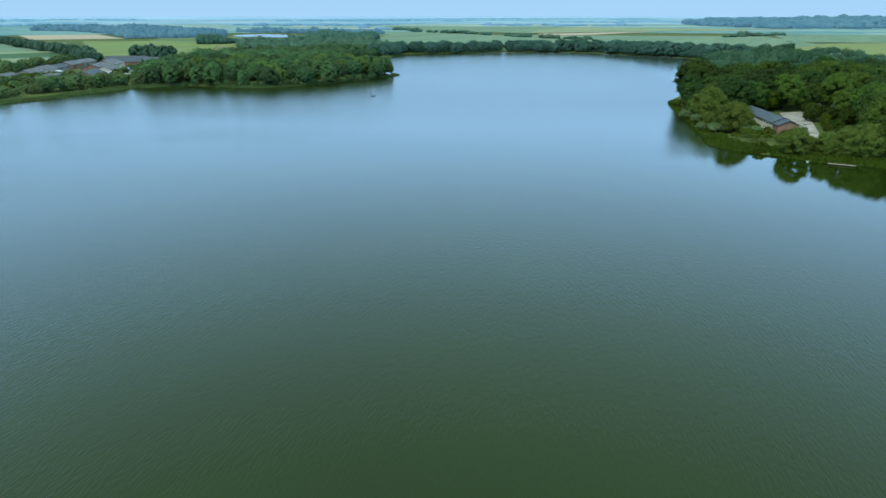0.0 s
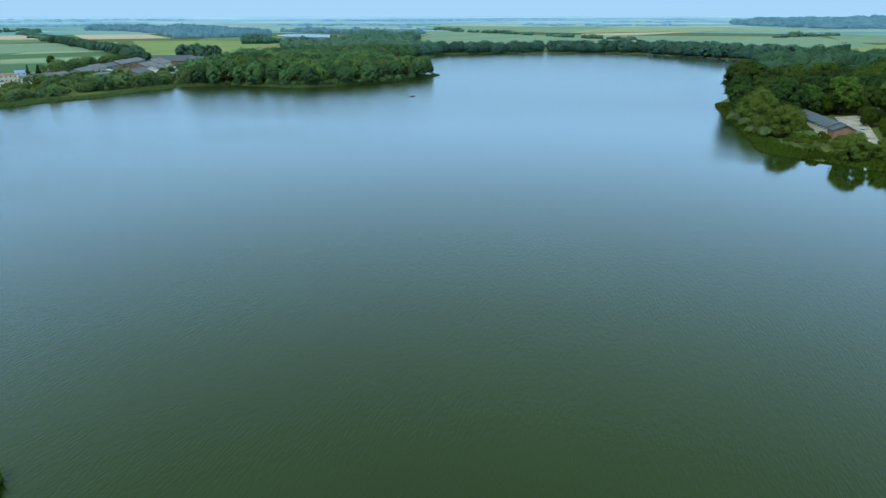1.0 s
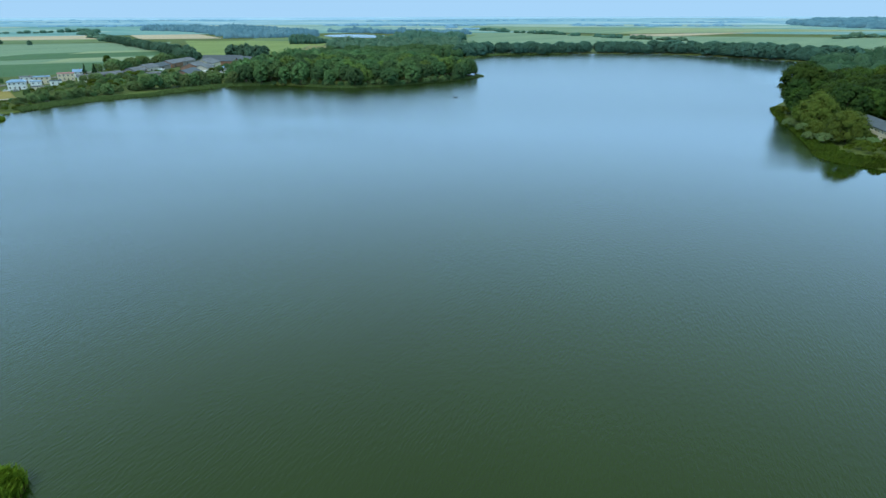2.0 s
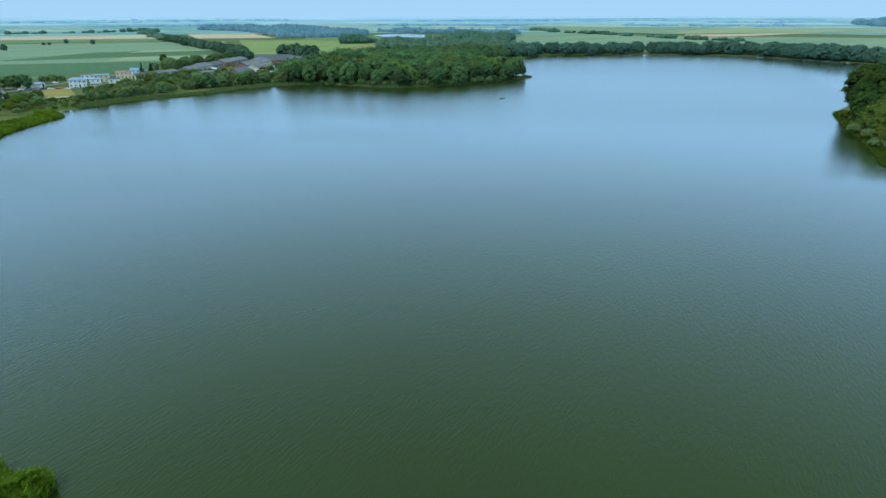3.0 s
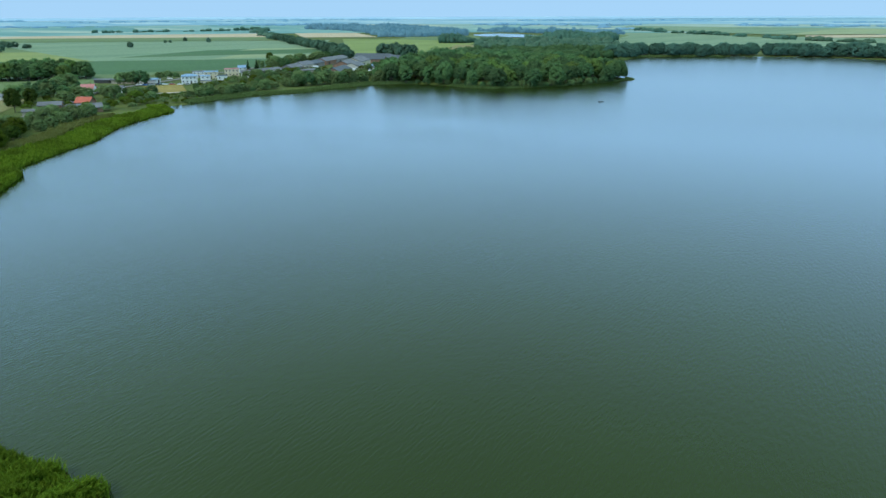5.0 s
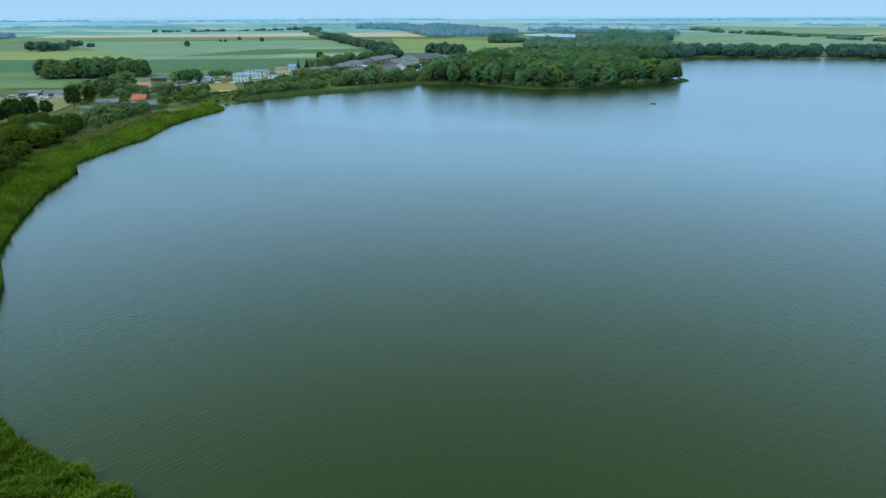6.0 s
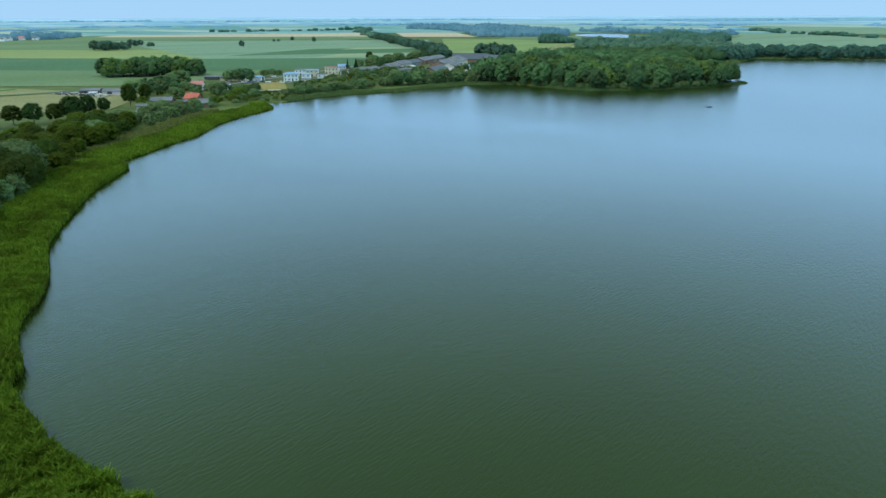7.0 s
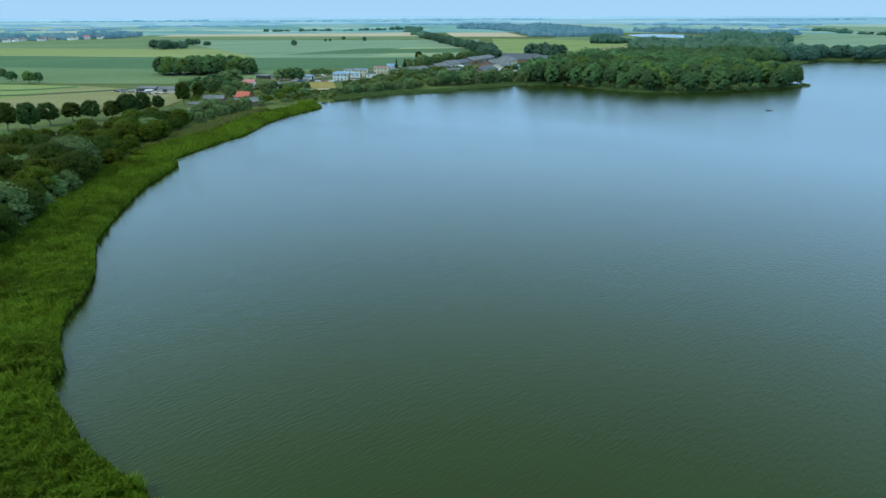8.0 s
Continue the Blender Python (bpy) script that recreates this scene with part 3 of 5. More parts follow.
def crown_cards(rng, high, wide, base, lobes, per, leaf, shape="round"):
    """Leaf sprays over the overlapping lobes of one crown, standing off a smaller core of foliage."""
    cs, ns, core = [], [], []
    middle, ell = np.array([0, 0, (high + base) / 2]), np.array([wide / 2, wide / 2, (high - base) / 2])
    for i in range(lobes):
        if shape == "fir":
            f = (i + rng.uniform(0, 1)) / lobes
            rad = wide * 0.42 * (1 - f) * rng.uniform(0.3, 1)
            ang = rng.uniform(0, 6.283)
            c = np.array([rad * math.cos(ang), rad * math.sin(ang), base + f * (high - base)])
            lr = np.array([1, 1, 0.8]) * wide * 0.15 * (1.1 - f)
        else:
            # even spread over the dome by a spiral, then jitter
            cz = 1 - (i + 0.5) / lobes * (1.75 if shape != "bush" else 1.2)
            ang = i * 2.39996 + rng.uniform(-0.4, 0.4)
            ch = math.sqrt(max(0.0, 1 - cz * cz))
            d = np.array([ch * math.cos(ang), ch * math.sin(ang), cz])
            r = rng.uniform(0.17, 0.32)
            c = middle + d * ell * (1 - r * rng.uniform(0.8, 1.25))
            if shape == "willow":
                c[2] -= 0.08 * (high - base) * (1 - d[2])
            lr = r * wide / 2 * np.array([rng.uniform(0.9, 1.3), rng.uniform(0.9, 1.3), rng.uniform(0.7, 1.05)])
        p = rng.normal(size=(per, 3))
        p /= np.linalg.norm(p, axis=1)[:, None]
        p[:, 2] = np.where(p[:, 2] < -0.4, -p[:, 2], p[:, 2])
        shell = rng.uniform(0.72, 1.12, (per, 1)) + 0.35 * (rng.random((per, 1)) < 0.07)
        q = c + p * lr * shell
        out = (q - middle) / ell
        out /= np.linalg.norm(out, axis=1)[:, None] + 1e-9
        nn = 0.75 * p + 0.6 * out + rng.normal(scale=0.36, size=p.shape) + (0, 0, 0.3)
        cs.append(q)
        ns.append(nn / np.linalg.norm(nn, axis=1)[:, None])
        core.append(c + BALL_V * lr * rng.uniform(0.5, 0.8, (len(BALL_V), 1)))
    v, f = leaf_cards(rng, np.concatenate(cs), np.concatenate(ns), leaf)
    cf = np.concatenate([BALL_F + len(BALL_V) * i for i in range(lobes)]) + len(v)
    return np.concatenate([v] + core), np.concatenate([f, cf])


def limb(bm, p, q, r0, r1, sides=6):
    p, q = Vector(p), Vector(q)
    m = Matrix.Translation((p + q) / 2) @ (q - p).to_track_quat("Z", "Y").to_matrix().to_4x4()
    bmesh.ops.create_cone(bm, cap_ends=True, segments=sides, radius1=r0, radius2=r1, depth=(q - p).length, matrix=m)


def tree_kind(name, seed, high, wide, base, lobes, per, leaf, mat, label, shape="round", category="tree"):
    """One tree to copy: tapered trunk with limbs, and a crown."""
    rng = np.random.default_rng(seed)
    top = new(name)
    tagged(top, label, category)
    bm = bmesh.new()
    tr = 0.022 * high if shape != "bush" else 0.012 * high
    lean = rng.uniform(-0.03, 0.03, 2) * high
    mid = (lean[0], lean[1], base + (high - base) * 0.3)
    limb(bm, (0, 0, -0.5), mid, tr, tr * 0.62, 8)
    limb(bm, mid, (lean[0] * 1.5, lean[1] * 1.5, high * 0.88), tr * 0.62, tr * 0.1)
    if shape != "fir":
        for k in range(7):
            a, f = k * 2.4 + rng.uniform(-0.4, 0.4), rng.uniform(0.05, 0.6)
            s = (lean[0], lean[1], base * 0.8 + (high - base) * f * 0.5)
            e = (wide * 0.36 * math.cos(a), wide * 0.36 * math.sin(a), s[2] + (high - base) * rng.uniform(0.2, 0.4))
            limb(bm, s, e, tr * 0.4, tr * 0.08, 5)
    part("trunk", bm, M_BARK, top)
    v, f = crown_cards(rng, high, wide, base, lobes, per, leaf, shape)
    me = fast_mesh("crown", v, f)
    me.materials.append(mat)
    crown = new("crown", me)
    crown.parent = top
    return top


KINDS = {
    "oak": [tree_kind("broadleaf_tree", 1 + i, 20, 17 + i, 0.4, 34, 120, 0.5, m, "tall broadleaf tree with a full green crown") for i, m in enumerate((M_WOODLEAF, M_WOODLEAF_DARK, M_WOODLEAF, M_WOODLEAF_DARK, M_WOODLEAF_LIGHT))],
    "alder": [tree_kind("alder_tree", 11 + i, 20, 13 + i, 0.4, 40, 110, 0.42, m, "tall dark alder tree by the water") for i, m in enumerate((M_WOODLEAF_DARK, M_WOODLEAF, M_WOODLEAF_DARK))],
    "head": [tree_kind("broadleaf_tree", 81 + i, 17, 13.5 + i, 0.3, 34, 84, 0.5, m, "tall broadleaf tree of the headland wood") for i, m in enumerate((M_COOL, M_COOL_DARK, M_SUNLIT, M_COOL, M_COOL_DARK))],
    "belt": [tree_kind("belt_tree", 21 + i, 13, 12 + i, 0.0, 44, 190, 0.27, m, "dense broadleaf tree in the belt behind the reeds") for i, m in enumerate((M_LEAF, M_LEAF_DARK, M_LEAF_DARK, M_LEAF))],
    "garden": [tree_kind("garden_tree", 26 + i, 9, 9.5 + i, 0.0, 22, 70, 0.34, m, "bushy broadleaf tree among the village houses") for i, m in enumerate((M_COOL, M_WILLOW, M_COOL_DARK, M_WILLOW))],
    "willow": [tree_kind("willow_tree", 31 + i, 11, 12 + i, 0.0, 34, 110, 0.3, m, "rounded grey-green willow near the water", "willow") for i, m in enumerate((M_WILLOW, M_WILLOW))],
    "bank": [tree_kind("willow_tree", 36 + i, 12, 13 + 2 * i, 0.0, 46, 170, 0.26, m, "broad rounded green willow on the bank", "willow") for i, m in enumerate((M_BANKLEAF, M_BANKLEAF))],
    "avenue": [tree_kind("avenue_tree", 41 + i, 13, 10.5 + i, 0.7, 36, 110, 0.33, m, "rounded avenue tree with a bare trunk") for i, m in enumerate((M_LEAF_DARK, M_WOODLEAF_DARK))],
    "bush": [tree_kind("shrub", 51 + i, 4.5, 6 + i, 0.0, 16, 90, 0.26, m, "dense green shrub on the bank", "bush", "shrub") for i, m in enumerate((M_LEAF, M_WILLOW, M_LIGHT))],
    "fir": [tree_kind("fir_tree", 61, 14, 9, 0.5, 44, 40, 0.42, M_FIR, "dark pointed fir tree by the houses", "fir")],
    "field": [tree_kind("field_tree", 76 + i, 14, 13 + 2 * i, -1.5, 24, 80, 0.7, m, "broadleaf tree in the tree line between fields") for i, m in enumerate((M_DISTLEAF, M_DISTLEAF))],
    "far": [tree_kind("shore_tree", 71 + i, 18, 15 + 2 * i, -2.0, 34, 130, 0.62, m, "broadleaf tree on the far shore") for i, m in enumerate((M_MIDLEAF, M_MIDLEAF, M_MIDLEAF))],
}
TALL = {"head": 17, "oak": 20, "alder": 20, "belt": 13, "garden": 9, "willow": 11, "bank": 12, "avenue": 13, "bush": 4.5, "fir": 14, "far": 18, "field": 14}
USED = set()


def plant(kind, x, y, high, rng, group="", label="", wide=1.0):
    protos = KINDS[kind]
    src = protos[int(rng.integers(len(protos)))]
    tall = TALL[kind]
    s = high / tall
    m = pose(x, y, z_at(x, y), 0, 0, float(rng.uniform(0, 360)))
    size = Vector((s * wide, s * wide, s))
    if src.name in USED:
        own = src.scale
        ob = copy_thing(src, m @ Matrix.Diagonal((size[0] / own[0], size[1] / own[1], size[2] / own[2], 1)))
    else:
        USED.add(src.name)
        src.matrix_basis = m @ Matrix.Diagonal((*size, 1))
        ob = src
    if group:
        ob["group"] = group
    if label:
        ob["label"] = label
    return ob


def scatter(poly, gap, rng, keep=None, tries=9000):
    """Places at least a gap apart inside a polygon."""
    p = np.array(poly, float)
    lo, hi = p.min(0), p.max(0)
    c = rng.uniform(lo, hi, (tries, 2))
    c = c[inside(p, c[:, 0], c[:, 1])]
    got = np.zeros((0, 2))
    for q in c:
        if len(got) == 0 or ((got - q) ** 2).sum(1).min() > gap * gap:
            if keep is None or keep(q):
                got = np.vstack([got, q])
    return got


def woodland(name, poly, gap, high, leaf, mat, label, seed, per=26, wide=0.85, category="woodland", gaps=0.0, tries=12000):
    """Trees too far or too many to count: one canopy of leaf sprays."""
    rng = np.random.default_rng(seed)
    sites = scatter(poly, gap, rng, tries=tries)
    sites += [[gap * 2.2 * noise.noise((a / 50, b / 50, seed + k)) for k in (1.5, 7.5)] for a, b in sites]
    sites = sites[shore_distance(sites[:, 0], sites[:, 1]) > 4] if len(sites) else sites
    if gaps:
        sites = sites[[noise.noise((a / 60, b / 60, seed)) > gaps - 0.5 for a, b in sites]]
    n = len(sites)
    z = height(sites[:, 0], sites[:, 1])
    swell = np.array([noise.noise((a / 45, b / 45, seed + 0.5)) + 0.6 * noise.noise((a / 16, b / 16, seed + 3.5)) for a, b in sites])
    hs = high * (1.12 - 0.6 * rng.uniform(0, 1, n) ** 1.6) * np.clip(1 + 0.55 * swell, 0.45, 1.5)
    rad = np.stack([gap * wide * rng.uniform(0.8, 1.2, n), gap * wide * rng.uniform(0.8, 1.2, n), hs * 0.5], 1)[:, None]
    mid = np.stack([sites[:, 0], sites[:, 1], z + hs * 0.48], 1)[:, None]
    lumps = (mid + LUMP_V * rad * rng.uniform(0.55, 1.05, (n, len(BALL_V), 1))).reshape(-1, 3)
    lf = (BALL_F[None] + len(BALL_V) * np.arange(n)[:, None, None]).reshape(-1, 4)
    p = rng.normal(size=(n, per, 3))
    p /= np.linalg.norm(p, axis=2, keepdims=True)
    p[..., 2] = np.where(p[..., 2] < -0.5, -p[..., 2], p[..., 2])
    c = mid + p * rad * rng.uniform(0.8, 1.0, (n, per, 1))
    nn = (p + rng.normal(scale=0.3, size=p.shape) + (0, 0, 0.3)).reshape(-1, 3)
    nn /= np.linalg.norm(nn, axis=1)[:, None]
    v, f = leaf_cards(rng, c.reshape(-1, 3), nn, leaf)
    v, f = np.concatenate([v, lumps]), np.concatenate([f, lf + len(v)])
    me = fast_mesh(name, v, f)
    me.materials.append(mat)
    return tagged(new(name, me), label, category, kind="stuff")


rng = np.random.default_rng(7)

# headland wood in front, then the woods behind it
HEAD_FRONT = [(-238, 488), (-190, 488), (-165, 481), (-146, 484), (-118, 506), (-94, 533), (-77, 558), (-64, 586), (-80, 614), (-110, 640), (-150, 640), (-250, 600), (-262, 520)]
for x, y in scatter(HEAD_FRONT, 10.5, rng, lambda q: shore_distance(q[0], q[1]) > 2.5):
    plant("head", x, y, rng.uniform(12.5, 16.5) if shore_distance(x, y) < 14 else rng.uniform(15, 19), rng, "headland trees")
for x, y in smooth_line([(-236, 491), (-190, 489), (-165, 483), (-147, 486), (-127, 497), (-108, 513), (-88, 538), (-74, 562)], False, 5):
    plant("garden", x + rng.uniform(-2, 2), y + rng.uniform(0, 3), rng.uniform(3.5, 6), rng, "headland shrubs", "dense green shrub at the foot of the headland wood")
woodland("woodland", [(-250, 605), (-150, 642), (-118, 650), (-150, 730), (-240, 740), (-290, 700), (-300, 660)],
         10.0, 15, 0.7, M_COOL_DARK, "dense dark green wood behind the headland", 81, 150)
woodland("woodland", [(-150, 732), (-152, 800), (-125, 840), (-105, 900), (-100, 950), (-140, 990), (-260, 960), (-300, 860), (-300, 760), (-290, 705), (-240, 742)],
         9.0, 10, 0.7, M_COOL_DARK, "low green scrub wood behind the headland", 79, 150, 0.8)

for x, y, h in ((-69, 585, 13), (-73, 577, 15), (-66, 592, 9), (-77, 588, 15), (-75, 600, 14)):
    plant("head", x, y, h, rng, "headland trees")

# east bank wood round the long house
CLEAR = [(138, 262), (150, 250), (163, 254), (182, 296), (192, 316), (222, 324), (222, 346), (199, 352), (176, 348), (148, 340), (142, 300)]
EAST_WOOD = [(134, 398), (128, 350), (146, 331), (190, 325), (192, 290), (176, 258), (230, 240), (300, 310), (330, 400), (330, 500), (240, 490), (165, 440)]
for x, y in scatter(EAST_WOOD, 12.0, rng, lambda q: shore_distance(q[0], q[1]) > 8 and not inside(CLEAR, q[0], q[1])):
    plant("alder" if shore_distance(x, y) < 20 else "oak", x, y, rng.uniform(15, 22), rng, "east bank trees")
woodland("woodland", [(230, 240), (260, 225), (420, 330), (540, 500), (540, 560), (395, 590), (330, 560), (250, 495), (330, 500), (330, 400), (300, 310)],
         10, 14.5, 0.7, M_WOODLEAF_DARK, "dense dark green wood behind the east bank", 80, 130)
for x, y, h in ((142, 393, 28), (149, 386, 26), (139, 380, 20), (147, 372, 19), (151, 402, 28), (140, 365, 13), (149, 360, 18)):
    plant("alder", x, y, h, rng, "east bank trees")
for x, y, h in ((129, 321, 17), (127, 284, 14), (140, 345, 16), (132, 346, 12), (122, 304, 7), (136, 300, 9)):
    plant("bank", x, y, h, rng, "bank willows")
for x, y, h in ((132.5, 237, 10.5), (144, 235, 8.5), (150, 245, 7), (157, 249, 7), (143, 243, 5), (150, 232, 11), (156, 230, 13)):
    plant("bank", x, y, h, rng, "bank willows")
for x, y, h in ((163, 230, 15), (171, 227, 15.5), (180, 223, 16), (191, 221, 16), (164, 241, 9), (171, 245, 11), (182, 248, 14), (194, 250, 16), (206, 252, 17)):
    plant("belt", x, y, h, rng, "bank trees", "broad dark green tree on the east bank")
for x, y, h in ((121, 266, 3), (127, 262, 3), (132, 268, 3.5), (118, 282, 5), (116, 294, 4), (120, 330, 5), (131, 375, 4.5), (136, 256, 3.5), (124, 248, 3), (140, 262, 4), (120, 312, 5), (134, 276, 4), (138, 270, 3.5), (141, 280, 3), (130, 279, 4.5), (145, 270, 3), (137, 287, 4), (128, 270, 4), (133, 262, 3), (147, 262, 4)):
    plant("bush", x, y, h, rng, "bank shrubs")
for x, y, h in ((175, 310, 7), (179, 313, 8.5), (182, 322, 8), (185, 333, 7), (183, 307, 8), (190, 316, 6), (176, 298, 6), (171, 288, 5), (166, 276, 4), (172, 280, 6), (186, 298, 8), (197, 312, 8), (206, 318, 7), (216, 320, 9), (167, 268, 5), (162, 346, 13), (170, 350, 12), (178, 354, 13), (188, 358, 12), (154, 344, 14)):
    plant("belt", x, y, h, rng, "yard trees", "broadleaf tree beside the gravel yard")

# belt behind the reeds
BELT = [(-156, 62), (-178, 82), (-208, 108), (-222, 122), (-234, 138), (-262, 172), (-276, 192), (-288, 206), (-304, 202), (-296, 172), (-280, 132), (-265, 97), (-242, 60), (-205, 20)]
for x, y in scatter(BELT, 7.2, rng):
    plant("willow" if rng.random() < 0.03 else "belt", x, y, rng.uniform(9, 14.5) if y < 125 else rng.uniform(6.5, 10.5), rng, "belt trees", wide=1.1)
for x, y in [(-296, 225), (-300, 236), (-304, 246), (-308, 238), (-306, 255), (-312, 250), (-290, 214), (-200, 99), (-206, 106), (-193, 93), (-292, 204), (-298, 212), (-303, 222), (-308, 230), (-313, 240), (-318, 250), (-299, 205), (-306, 216), (-311, 226), (-316, 236), (-322, 246)]:
    plant("willow", x, y, rng.uniform(5.5, 8.5), rng, "silver willows", "silvery grey-green willow at the edge of the reeds")
for x, y, h, w in [(-339, 145, 13.5, 0.95), (-325, 149, 14, 0.8), (-337, 163, 11.5, 1.0), (-341, 176, 10, 1.25), (-334, 182, 11, 0.95), (-329, 190, 10.5, 1.0), (-328, 198, 13.5, 0.95),
                   (-332, 203, 12, 0.9), (-335, 211, 12.5, 0.75), (-342, 224, 9, 0.9), (-354, 248, 14, 0.8), (-371, 271, 11, 0.9), (-352, 132, 13, 0.9), (-345, 120, 12, 0.9)]:
    plant("avenue", x, y, h, rng, "avenue trees", wide=w)

# village bank
for i, (x, y) in enumerate(smooth_line([(-318, 350), (-311, 360), (-306, 374), (-302, 388), (-299, 404), (-295, 421), (-287, 437), (-278, 449), (-271, 459), (-264, 470), (-255, 482), (-243, 496)], False, 4)):
    tall = 7.2 if y < 424 else 10.5
    for k in range(2):
        if rng.random() < 0.14:
            continue
        plant(("willow", "garden", "willow", "garden", "willow")[(2 * i + k) % 5], x - rng.uniform(0, 5) - 5 * k, y + rng.uniform(-3, 3), tall * (1.2 - 0.85 * rng.random() ** 0.8), rng, "village bank trees", "bushy grey-green willow on the village bank")
for x, y, h in [(-320, 283, 6), (-321, 264, 5), (-329, 322, 7), (-316, 274, 4), (-312, 290, 4), (-322, 300, 5), (-336, 310, 5), (-345, 324, 6), (-350, 329, 8), (-353, 346, 7), (-358, 336, 7), (-362, 346, 5),
                (-368, 330, 8), (-366, 322, 9), (-360, 316, 8), (-427, 345, 13), (-421, 336, 13), (-418, 327, 12), (-412, 318, 11), (-409, 311, 12), (-409, 299, 11),
                (-402, 305, 10), (-387, 275, 13), (-384, 280, 12), (-395, 312, 8), (-376, 296, 7), (-414, 379, 11), (-409, 383, 12), (-404, 386, 12), (-426, 428, 8), (-421, 432, 9), (-416, 436, 7),
                (-355, 452, 9), (-350, 460, 10), (-358, 466, 9), (-346, 470, 9), (-365, 480, 8), (-348, 486, 8), (-340, 452, 8), (-335, 462, 8), (-338, 478, 7), (-325, 470, 8), (-330, 490, 8),
                (-318, 486, 8), (-312, 470, 8), (-305, 478, 9), (-322, 446, 8), (-330, 436, 8), (-318, 456, 9), (-300, 490, 10), (-292, 482, 9), (-284, 494, 9), (-292, 505, 9), (-280, 512, 10), (-272, 504, 9),
                (-410, 560, 12), (-404, 575, 12), (-408, 592, 12), (-412, 545, 11), (-398, 550, 10), (-268, 528, 14), (-262, 540, 15), (-274, 550, 14), (-266, 515, 12), (-300, 640, 11), (-308, 656, 12)]:
    plant("garden" if h > 6 else "bush", x, y, h * (0.8 if y > 400 else 0.92), rng, "village trees")
for x, y, h in [(-393, 502, 11.5), (-394, 516, 11)]:
    plant("fir", x, y, h, rng, "fir trees")
plant("avenue", -470, 640, 11, rng, "village trees", "round dark tree standing alone behind the barns")

# tree lines, copses and single trees in the fields
LINE = smooth_line([(-424, 575), (-421, 630), (-414, 695), (-450, 770), (-570, 905), (-695, 1030), (-790, 1140), (-880, 1230)], False, 8)
for x, y in LINE:
    for k in range(3 if y > 690 else 2):
        plant("field" if y > 690 else "garden", x + rng.uniform(-9, 9), y + rng.uniform(-8, 8), (15 if y > 690 else 12) - 7 * rng.random() ** 1.3, rng, "tree line", "broadleaf tree in the tree line between fields")
for x, y in scatter([(-394, 765), (-350, 743), (-344, 766), (-386, 788)], 8.0, rng):
    plant("field", x, y, rng.uniform(11, 19), rng, "field copse", "broadleaf tree in a small field copse")
for x, y in scatter([(-566, 366), (-535, 352), (-478, 404), (-492, 420), (-530, 412)], 7.0, rng):
    plant("head", x, y, 17 - 9 * rng.random() ** 1.3, rng, "field copse", "broadleaf tree in a small field copse")
for x, y, h in [(-598, 256, 9), (-571, 257, 10), (-566, 262, 9), (-632, 264, 9), (-893, 838, 11), (-1008, 1088, 9), (-925, 1062, 10), (-996, 1021, 6), (-988, 1026, 6)]:
    plant("head" if x > -700 else "field", x, y, h, rng, "field trees", "single round tree standing in the fields")
for c, rad, hh, k in [((-990, 648), 14, 15, 8), ((-978, 664), 12, 13, 6), ((-1095, 775), 14, 12, 4), ((-1040, 765), 12, 8, 3)]:
    for j in range(k):
        plant("field", c[0] + rng.uniform(-rad, rad), c[1] + rng.uniform(-rad, rad), hh * rng.uniform(0.8, 1.1), rng, "field copse", "broadleaf tree in a small field copse")

# far shore
FAR_LINE = smooth_line([(-112, 872), (-107, 910), (-92, 938), (-57, 951), (-19, 961), (30, 979), (75, 991), (118, 994), (163, 988), (208, 968), (243, 934), (269, 902), (293, 867), (312, 832), (326, 798)], False, 5)
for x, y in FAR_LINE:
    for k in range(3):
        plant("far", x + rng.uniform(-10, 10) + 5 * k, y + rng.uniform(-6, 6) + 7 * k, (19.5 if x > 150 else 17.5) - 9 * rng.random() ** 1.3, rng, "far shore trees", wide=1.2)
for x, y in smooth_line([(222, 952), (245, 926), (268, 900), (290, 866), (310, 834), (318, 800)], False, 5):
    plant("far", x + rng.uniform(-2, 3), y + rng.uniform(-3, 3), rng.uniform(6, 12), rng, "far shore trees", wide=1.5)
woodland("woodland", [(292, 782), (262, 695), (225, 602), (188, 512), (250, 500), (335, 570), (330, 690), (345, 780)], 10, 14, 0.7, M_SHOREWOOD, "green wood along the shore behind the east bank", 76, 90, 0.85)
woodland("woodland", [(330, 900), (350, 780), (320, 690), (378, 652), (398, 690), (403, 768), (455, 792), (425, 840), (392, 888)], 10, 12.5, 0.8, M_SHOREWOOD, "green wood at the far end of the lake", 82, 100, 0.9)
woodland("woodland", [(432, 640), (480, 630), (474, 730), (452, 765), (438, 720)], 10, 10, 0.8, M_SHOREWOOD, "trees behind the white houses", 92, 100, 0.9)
woodland("woodland", [(-325, 1260), (-185, 1255), (-185, 1420), (-235, 1600), (-335, 1600), (-318, 1400)], 6.5, 14, 0.9, M_MIDLEAF, "hazy wood beside the distant lake", 83, 60, 1.1)
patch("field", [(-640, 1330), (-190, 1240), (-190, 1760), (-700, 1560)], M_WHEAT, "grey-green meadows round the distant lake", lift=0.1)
woodland("woodland", [(-425, 1215), (-330, 1235), (-325, 1330), (-430, 1320)], 8, 6, 0.9, M_MIDLEAF, "low hazy trees in front of the distant lake", 89, 40, 1.1)
woodland("woodland", [(-330, 985), (-105, 1005), (-180, 1245), (-320, 1235), (-385, 1110)], 10, 12, 0.8, M_DISTLEAF, "hazy wood between the headland and the distant lake", 78, 110, 0.8)
woodland("woodland", [(-474, 1185), (-430, 1190), (-425, 1235), (-486, 1245)], 6.5, 13, 0.9, M_MIDLEAF, "low hazy trees in front of the distant lake", 88, 50, 1.1)
